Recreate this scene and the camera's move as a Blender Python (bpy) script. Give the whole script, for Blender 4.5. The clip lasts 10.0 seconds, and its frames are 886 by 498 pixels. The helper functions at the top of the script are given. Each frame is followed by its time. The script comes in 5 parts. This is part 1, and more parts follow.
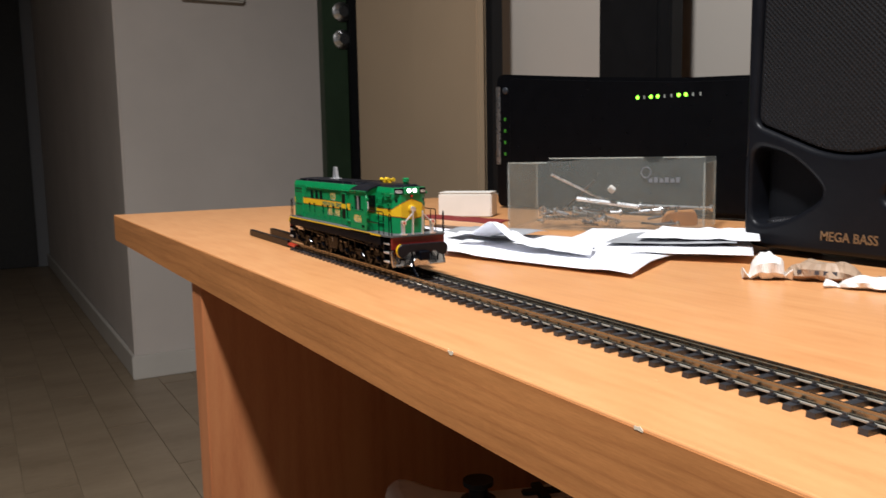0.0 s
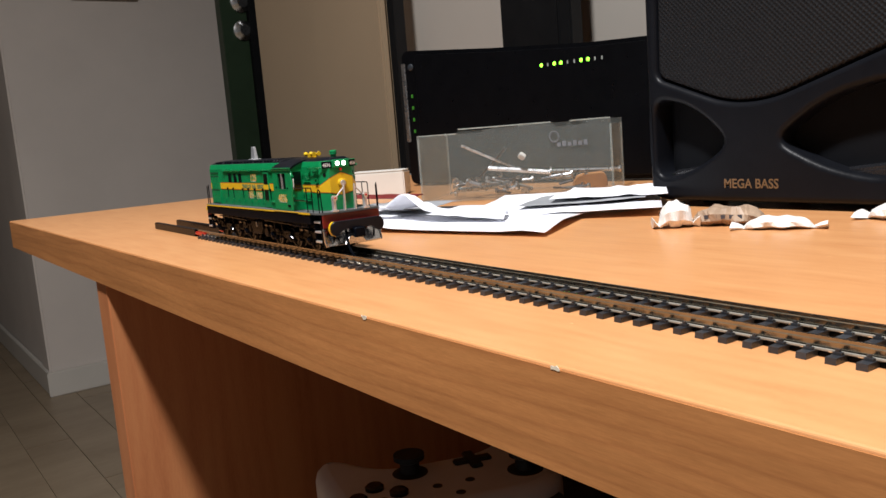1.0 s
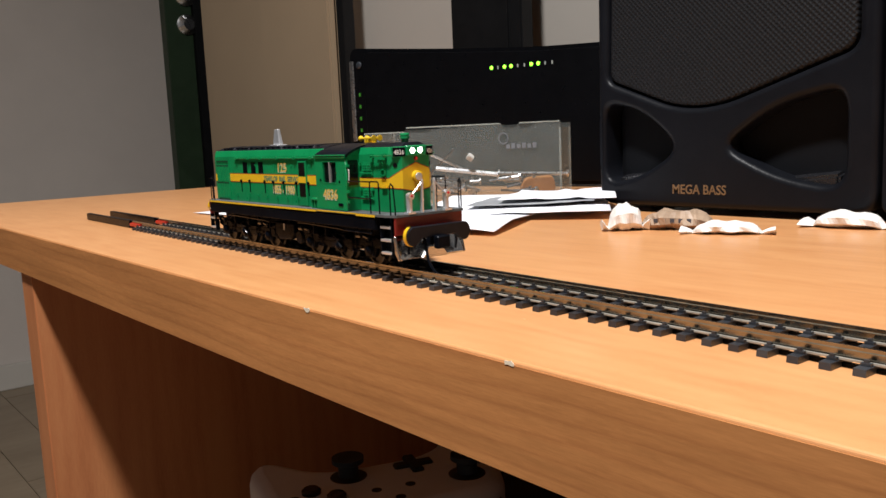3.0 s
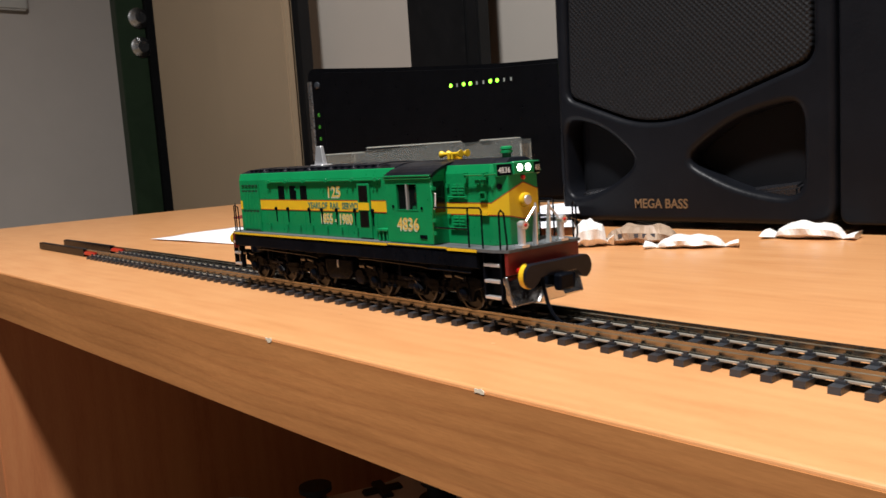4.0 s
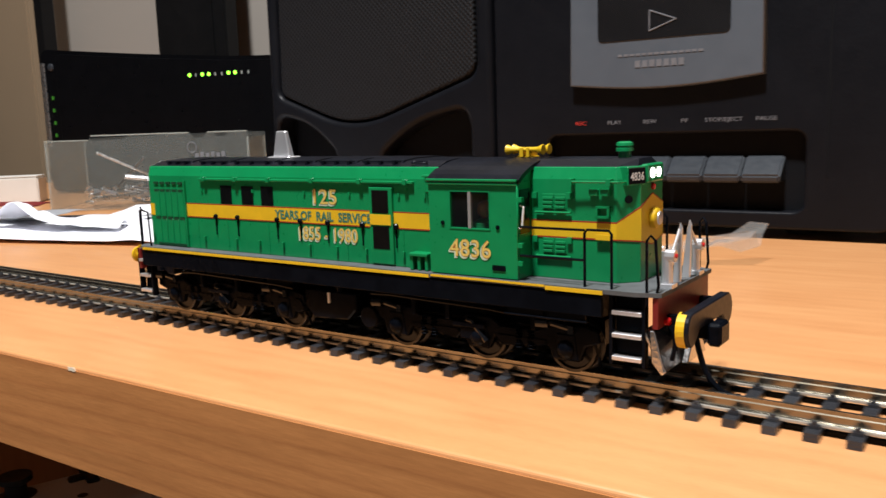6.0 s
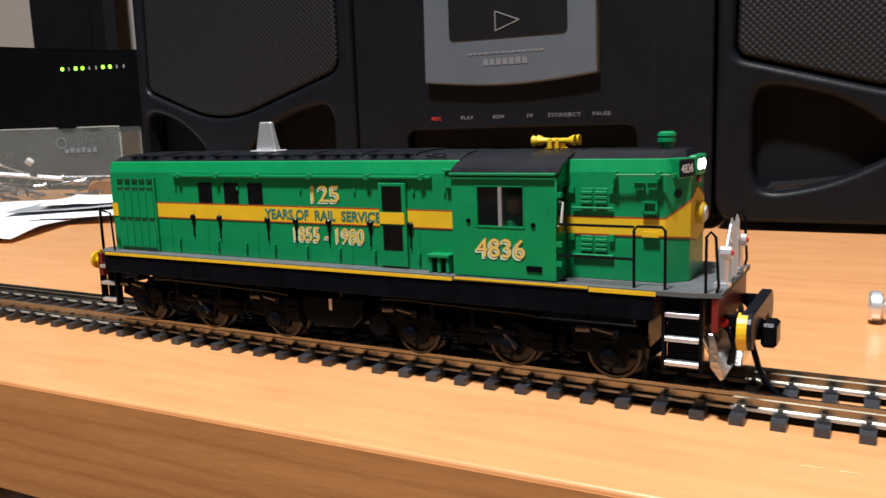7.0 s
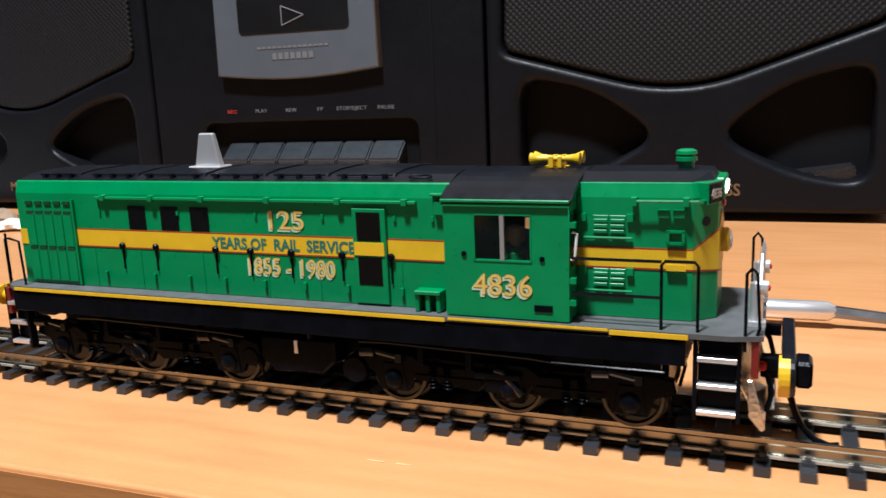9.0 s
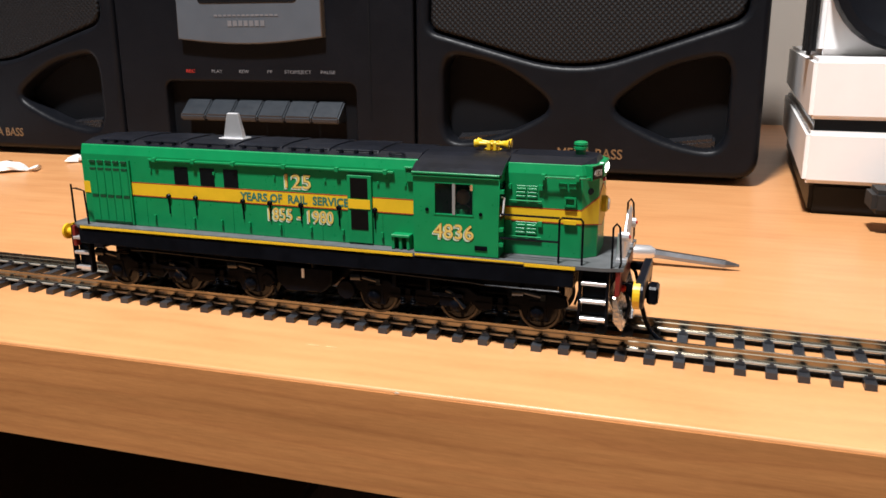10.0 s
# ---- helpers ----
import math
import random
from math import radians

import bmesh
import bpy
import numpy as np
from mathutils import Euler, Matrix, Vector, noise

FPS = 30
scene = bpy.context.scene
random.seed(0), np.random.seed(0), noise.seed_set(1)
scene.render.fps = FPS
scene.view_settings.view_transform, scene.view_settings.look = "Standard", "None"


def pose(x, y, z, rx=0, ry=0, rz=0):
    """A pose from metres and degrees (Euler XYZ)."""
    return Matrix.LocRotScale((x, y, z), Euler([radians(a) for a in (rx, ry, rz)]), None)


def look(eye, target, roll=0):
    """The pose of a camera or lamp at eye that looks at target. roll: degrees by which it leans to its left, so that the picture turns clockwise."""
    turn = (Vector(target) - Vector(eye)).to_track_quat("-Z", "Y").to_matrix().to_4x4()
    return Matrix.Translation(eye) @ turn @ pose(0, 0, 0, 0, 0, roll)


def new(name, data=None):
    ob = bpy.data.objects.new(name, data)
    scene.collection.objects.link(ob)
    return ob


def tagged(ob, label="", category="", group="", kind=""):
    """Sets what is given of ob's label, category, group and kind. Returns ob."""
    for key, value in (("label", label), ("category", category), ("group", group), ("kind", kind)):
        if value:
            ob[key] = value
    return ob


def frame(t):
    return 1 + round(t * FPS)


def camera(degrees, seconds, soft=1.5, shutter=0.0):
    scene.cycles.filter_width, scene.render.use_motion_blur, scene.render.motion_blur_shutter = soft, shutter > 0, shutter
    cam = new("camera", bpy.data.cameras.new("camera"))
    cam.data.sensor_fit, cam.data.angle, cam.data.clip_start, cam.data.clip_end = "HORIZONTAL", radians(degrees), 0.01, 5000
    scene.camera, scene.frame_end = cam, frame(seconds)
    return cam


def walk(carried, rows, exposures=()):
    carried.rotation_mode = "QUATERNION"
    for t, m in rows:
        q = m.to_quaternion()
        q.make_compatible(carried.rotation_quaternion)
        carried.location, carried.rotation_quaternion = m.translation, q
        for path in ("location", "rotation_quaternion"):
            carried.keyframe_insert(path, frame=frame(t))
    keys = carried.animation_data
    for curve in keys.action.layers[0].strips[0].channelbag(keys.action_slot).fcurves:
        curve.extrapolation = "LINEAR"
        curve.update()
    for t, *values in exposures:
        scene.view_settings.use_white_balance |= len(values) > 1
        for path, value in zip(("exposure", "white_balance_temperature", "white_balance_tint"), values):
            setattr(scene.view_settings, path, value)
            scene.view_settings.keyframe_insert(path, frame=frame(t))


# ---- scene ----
LENS = 56.4
cam = camera(LENS, 10.0, shutter=0.3)
PATH = [
    (0.0, pose(0.1520, -0.1439, 0.0715, 82.94, 1.00, 60.10)),
    (0.5, pose(0.1459, -0.1423, 0.0674, 81.57, 1.29, 55.61)),
    (1.0, pose(0.1490, -0.1368, 0.0603, 81.84, 4.55, 54.17)),
    (1.5, pose(0.1465, -0.1363, 0.0587, 82.10, 3.97, 53.95)),
    (2.0, pose(0.1434, -0.1354, 0.0566, 81.69, 3.35, 52.62)),
    (3.5, pose(0.1363, -0.1316, 0.0539, 82.62, 2.75, 49.33)),
    (4.0, pose(0.1342, -0.1291, 0.0555, 83.08, 3.70, 47.69)),
    (4.5, pose(0.1406, -0.1212, 0.0546, 82.91, 4.10, 44.09)),
    (5.0, pose(0.1695, -0.1165, 0.0542, 82.07, 3.09, 39.72)),
    (5.5, pose(0.1772, -0.1218, 0.0591, 81.55, 2.05, 37.13)),
    (6.0, pose(0.2006, -0.1206, 0.0601, 81.41, 1.90, 33.69)),
    (7.5, pose(0.2437, -0.1218, 0.0596, 80.40, 1.96, 25.57)),
    (8.0, pose(0.2588, -0.1144, 0.0575, 80.06, 1.97, 24.20)),
    (8.5, pose(0.2787, -0.1084, 0.0658, 79.83, 2.23, 21.63)),
    (9.0, pose(0.2904, -0.1080, 0.0684, 78.71, 2.39, 20.42)),
    (9.5, pose(0.3149, -0.1465, 0.0824, 76.27, 1.47, 18.91)),
    (10.0, pose(0.3228, -0.1719, 0.0847, 74.88, 0.33, 16.95)),
]
walk(cam, PATH, exposures=[(0.0, 0.08, 6300, 10), (3.5, 0.02, 6400, 10), (6.0, 0.03, 6350, 10), (7.5, 0.12, 6150, 9), (8.5, 0.14, 5950, 8), (9.0, 0.06, 5950, 8), (9.5, 0.20, 6200, 9), (10.0, 0.14, 6350, 10)])

# ---- light ----
world = bpy.data.worlds.new("room_air")
world.use_nodes = True
world.node_tree.nodes["Background"].inputs[0].default_value = (0.85, 0.92, 1.0, 1)
world.node_tree.nodes["Background"].inputs[1].default_value = 0.02
scene.world = world


def area_lamp(name, place, target, size, watts, colour):
    lamp = bpy.data.lights.new(name, "AREA")
    lamp.shape, lamp.size, lamp.energy, lamp.color = "DISK", size, watts, colour
    ob = new(name, lamp)
    ob.matrix_world = look(place, target)
    return ob


area_lamp("ceiling_lamp", (0.10, -0.46, 1.60), (0.10, -0.46, 0), 0.16, 61, (0.99, 0.97, 0.95))

# ---- materials ----


def tree(name):
    m = bpy.data.materials.new(name)
    m.use_nodes = True
    nt = m.node_tree
    return m, nt, nt.nodes["Principled BSDF"]


def link(nt, a, b):
    nt.links.new(a, b)


def coords(nt, scale):
    tc = nt.nodes.new("ShaderNodeTexCoord")
    mp = nt.nodes.new("ShaderNodeMapping")
    mp.inputs["Scale"].default_value = scale
    link(nt, tc.outputs["Object"], mp.inputs["Vector"])
    return mp.outputs["Vector"]


def ramp(nt, fac, stops):
    r = nt.nodes.new("ShaderNodeValToRGB")
    while len(r.color_ramp.elements) < len(stops):
        r.color_ramp.elements.new(0.5)
    for e, (pos, col) in zip(r.color_ramp.elements, stops):
        e.position, e.color = pos, (*col, 1)
    link(nt, fac, r.inputs["Fac"])
    return r.outputs["Color"]


def noise_tex(nt, vec, scale, detail=3.0, rough=0.5):
    n = nt.nodes.new("ShaderNodeTexNoise")
    n.inputs["Scale"].default_value, n.inputs["Detail"].default_value = scale, detail
    n.inputs["Roughness"].default_value = rough
    link(nt, vec, n.inputs["Vector"])
    return n.outputs["Fac"]


def bump(nt, b, height, strength, distance):
    n = nt.nodes.new("ShaderNodeBump")
    n.inputs["Strength"].default_value, n.inputs["Distance"].default_value = strength, distance
    link(nt, height, n.inputs["Height"])
    link(nt, n.outputs["Normal"], b.inputs["Normal"])


def plain(name, colour, rough=0.5, metal=0.0, vary=0.15, scale=60.0, relief=0.1, grain=0.0002, emit=0.0, spec=0.5):
    """Paint, plastic or metal with fine grain and faint blotches at two scales."""
    m, nt, b = tree(name)
    v = coords(nt, (1, 1, 1))
    f = noise_tex(nt, v, scale, 4, 0.6)
    lo = tuple(c * (1 - vary) for c in colour)
    hi = tuple(min(1, c * (1 + vary)) for c in colour)
    link(nt, ramp(nt, f, [(0.3, lo), (0.7, hi)]), b.inputs["Base Color"])
    b.inputs["Metallic"].default_value = metal
    b.inputs["Specular IOR Level"].default_value = spec
    f2 = noise_tex(nt, v, scale * 4, 2)
    mr = nt.nodes.new("ShaderNodeMapRange")
    mr.inputs["To Min"].default_value, mr.inputs["To Max"].default_value = max(0.02, rough - 0.08), min(1, rough + 0.1)
    link(nt, f2, mr.inputs["Value"])
    link(nt, mr.outputs["Result"], b.inputs["Roughness"])
    if relief:
        bump(nt, b, noise_tex(nt, v, scale * 12, 2), relief, grain)
    if emit:
        b.inputs["Emission Color"].default_value = (*colour, 1)
        b.inputs["Emission Strength"].default_value = emit
    return m


def wood(name, dark, mid, light, along=(1, 1, 1), rough=0.33, scale=1.0, stops=(0.45, 0.72, 1.0), bands="Y"):
    """Laminate with long grain, cathedral streaks and pores."""
    m, nt, b = tree(name)
    v = coords(nt, along)
    big = noise_tex(nt, v, 9 * scale, 3, 0.55)
    dist = nt.nodes.new("ShaderNodeTexWave")
    dist.wave_type, dist.bands_direction = "BANDS", bands
    dist.inputs["Scale"].default_value, dist.inputs["Distortion"].default_value = 5.0 * scale, 7.0
    dist.inputs["Detail"].default_value, dist.inputs["Detail Scale"].default_value = 3.0, 1.2
    link(nt, v, dist.inputs["Vector"])
    fine = noise_tex(nt, v, 160 * scale, 3, 0.7)
    mix = nt.nodes.new("ShaderNodeMath")
    mix.operation = "MULTIPLY_ADD"
    link(nt, dist.outputs["Fac"], mix.inputs[0])
    mix.inputs[1].default_value = 0.12
    link(nt, big, mix.inputs[2])
    mix2 = nt.nodes.new("ShaderNodeMath")
    mix2.operation = "MULTIPLY_ADD"
    link(nt, fine, mix2.inputs[0])
    mix2.inputs[1].default_value = 0.48
    link(nt, mix.outputs[0], mix2.inputs[2])
    link(nt, ramp(nt, mix2.outputs[0], list(zip(stops, (dark, mid, light)))), b.inputs["Base Color"])
    b.inputs["Roughness"].default_value = rough
    bump(nt, b, fine, 0.08, 0.0003)
    return m


def clear(name, colour, rough, ior=1.45, haze=0.35):
    """Thin see-through plastic: partly clear, partly hazy, with a glossy skin."""
    m, nt, b = tree(name)
    b.inputs["Base Color"].default_value = (*colour, 1)
    b.inputs["Roughness"].default_value, b.inputs["IOR"].default_value = rough, ior
    v = coords(nt, (1, 1, 1))
    f = noise_tex(nt, v, 45, 5, 0.65)
    mr = nt.nodes.new("ShaderNodeMapRange")
    mr.inputs["To Min"].default_value, mr.inputs["To Max"].default_value = haze * 0.6, haze * 1.4
    link(nt, f, mr.inputs["Value"])
    tr = nt.nodes.new("ShaderNodeBsdfTransparent")
    tr.inputs["Color"].default_value = (0.95, 0.96, 0.97, 1)
    mx = nt.nodes.new("ShaderNodeMixShader")
    link(nt, mr.outputs["Result"], mx.inputs["Fac"])
    link(nt, tr.outputs[0], mx.inputs[1])
    link(nt, b.outputs[0], mx.inputs[2])
    link(nt, mx.outputs[0], nt.nodes["Material Output"].inputs["Surface"])
    return m


def perforated(name, colour, pitch):
    """Moulded speaker cloth: a lattice of small dimples."""
    m, nt, b = tree(name)
    v = coords(nt, (1, 1, 1))
    vo = nt.nodes.new("ShaderNodeTexVoronoi")
    vo.feature = "F1"
    vo.inputs["Scale"].default_value = 1 / pitch
    vo.inputs["Randomness"].default_value = 0.0
    mp = nt.nodes.new("ShaderNodeMapping")
    mp.inputs["Rotation"].default_value = (0, radians(45), 0)
    mp.inputs["Scale"].default_value = (1, 0.0, 1)
    link(nt, v, mp.inputs["Vector"])
    link(nt, mp.outputs["Vector"], vo.inputs["Vector"])
    link(nt, ramp(nt, vo.outputs["Distance"], [(0.25, tuple(c * 0.25 for c in colour)), (0.5, colour)]), b.inputs["Base Color"])
    b.inputs["Roughness"].default_value = 0.6
    b.inputs["Specular IOR Level"].default_value = 0.3
    bump(nt, b, vo.outputs["Distance"], 0.6, 0.0010)
    return m


def sleeper_mat():
    m, nt, b = tree("sleeper_plastic")
    oi = nt.nodes.new("ShaderNodeObjectInfo")
    link(nt, ramp(nt, oi.outputs["Random"], [(0.0, (0.018, 0.019, 0.023)), (1.0, (0.036, 0.039, 0.045))]), b.inputs["Base Color"])
    b.inputs["Roughness"].default_value = 0.34
    b.inputs["Specular IOR Level"].default_value = 0.7
    bump(nt, b, noise_tex(nt, coords(nt, (1, 6, 6)), 500, 3), 0.5, 0.0003)
    return m


def grained_edge():
    """Edging strip: long dark growth lines that bend into flat arches over a fine fleck."""
    m, nt, b = tree("cherry_edge")
    v = coords(nt, (0.075, 1, 1))
    w = nt.nodes.new("ShaderNodeTexWave")
    w.wave_type, w.bands_direction, w.wave_profile = "BANDS", "Z", "SAW"
    for key, value in (("Scale", 58.0), ("Distortion", 13.0), ("Detail", 2.5), ("Detail Scale", 0.75), ("Detail Roughness", 0.55)):
        w.inputs[key].default_value = value
    link(nt, v, w.inputs["Vector"])
    broad = noise_tex(nt, coords(nt, (1.4, 8, 26)), 4, 3, 0.55)
    fleck = noise_tex(nt, coords(nt, (5, 40, 60)), 30, 3, 0.7)
    lines = ramp(nt, w.outputs["Fac"], [(0.0, (0.418, 0.166, 0.054)), (0.2, (0.478, 0.198, 0.064)), (0.8, (0.495, 0.210, 0.069)), (1.0, (0.445, 0.181, 0.058))])
    tone = ramp(nt, broad, [(0.3, (0.82, 0.80, 0.78)), (0.7, (1.16, 1.17, 1.18))])
    speck = ramp(nt, fleck, [(0.35, (0.90, 0.88, 0.86)), (0.65, (1.05, 1.05, 1.05))])
    last = lines
    for other in (tone, speck):
        mx = nt.nodes.new("ShaderNodeMix")
        mx.data_type, mx.blend_type = "RGBA", "MULTIPLY"
        mx.inputs["Factor"].default_value = 1.0
        link(nt, last, mx.inputs[6])
        link(nt, other, mx.inputs[7])
        last = mx.outputs[2]
    link(nt, last, b.inputs["Base Color"])
    b.inputs["Roughness"].default_value = 0.42
    bump(nt, b, fleck, 0.06, 0.0003)
    return m


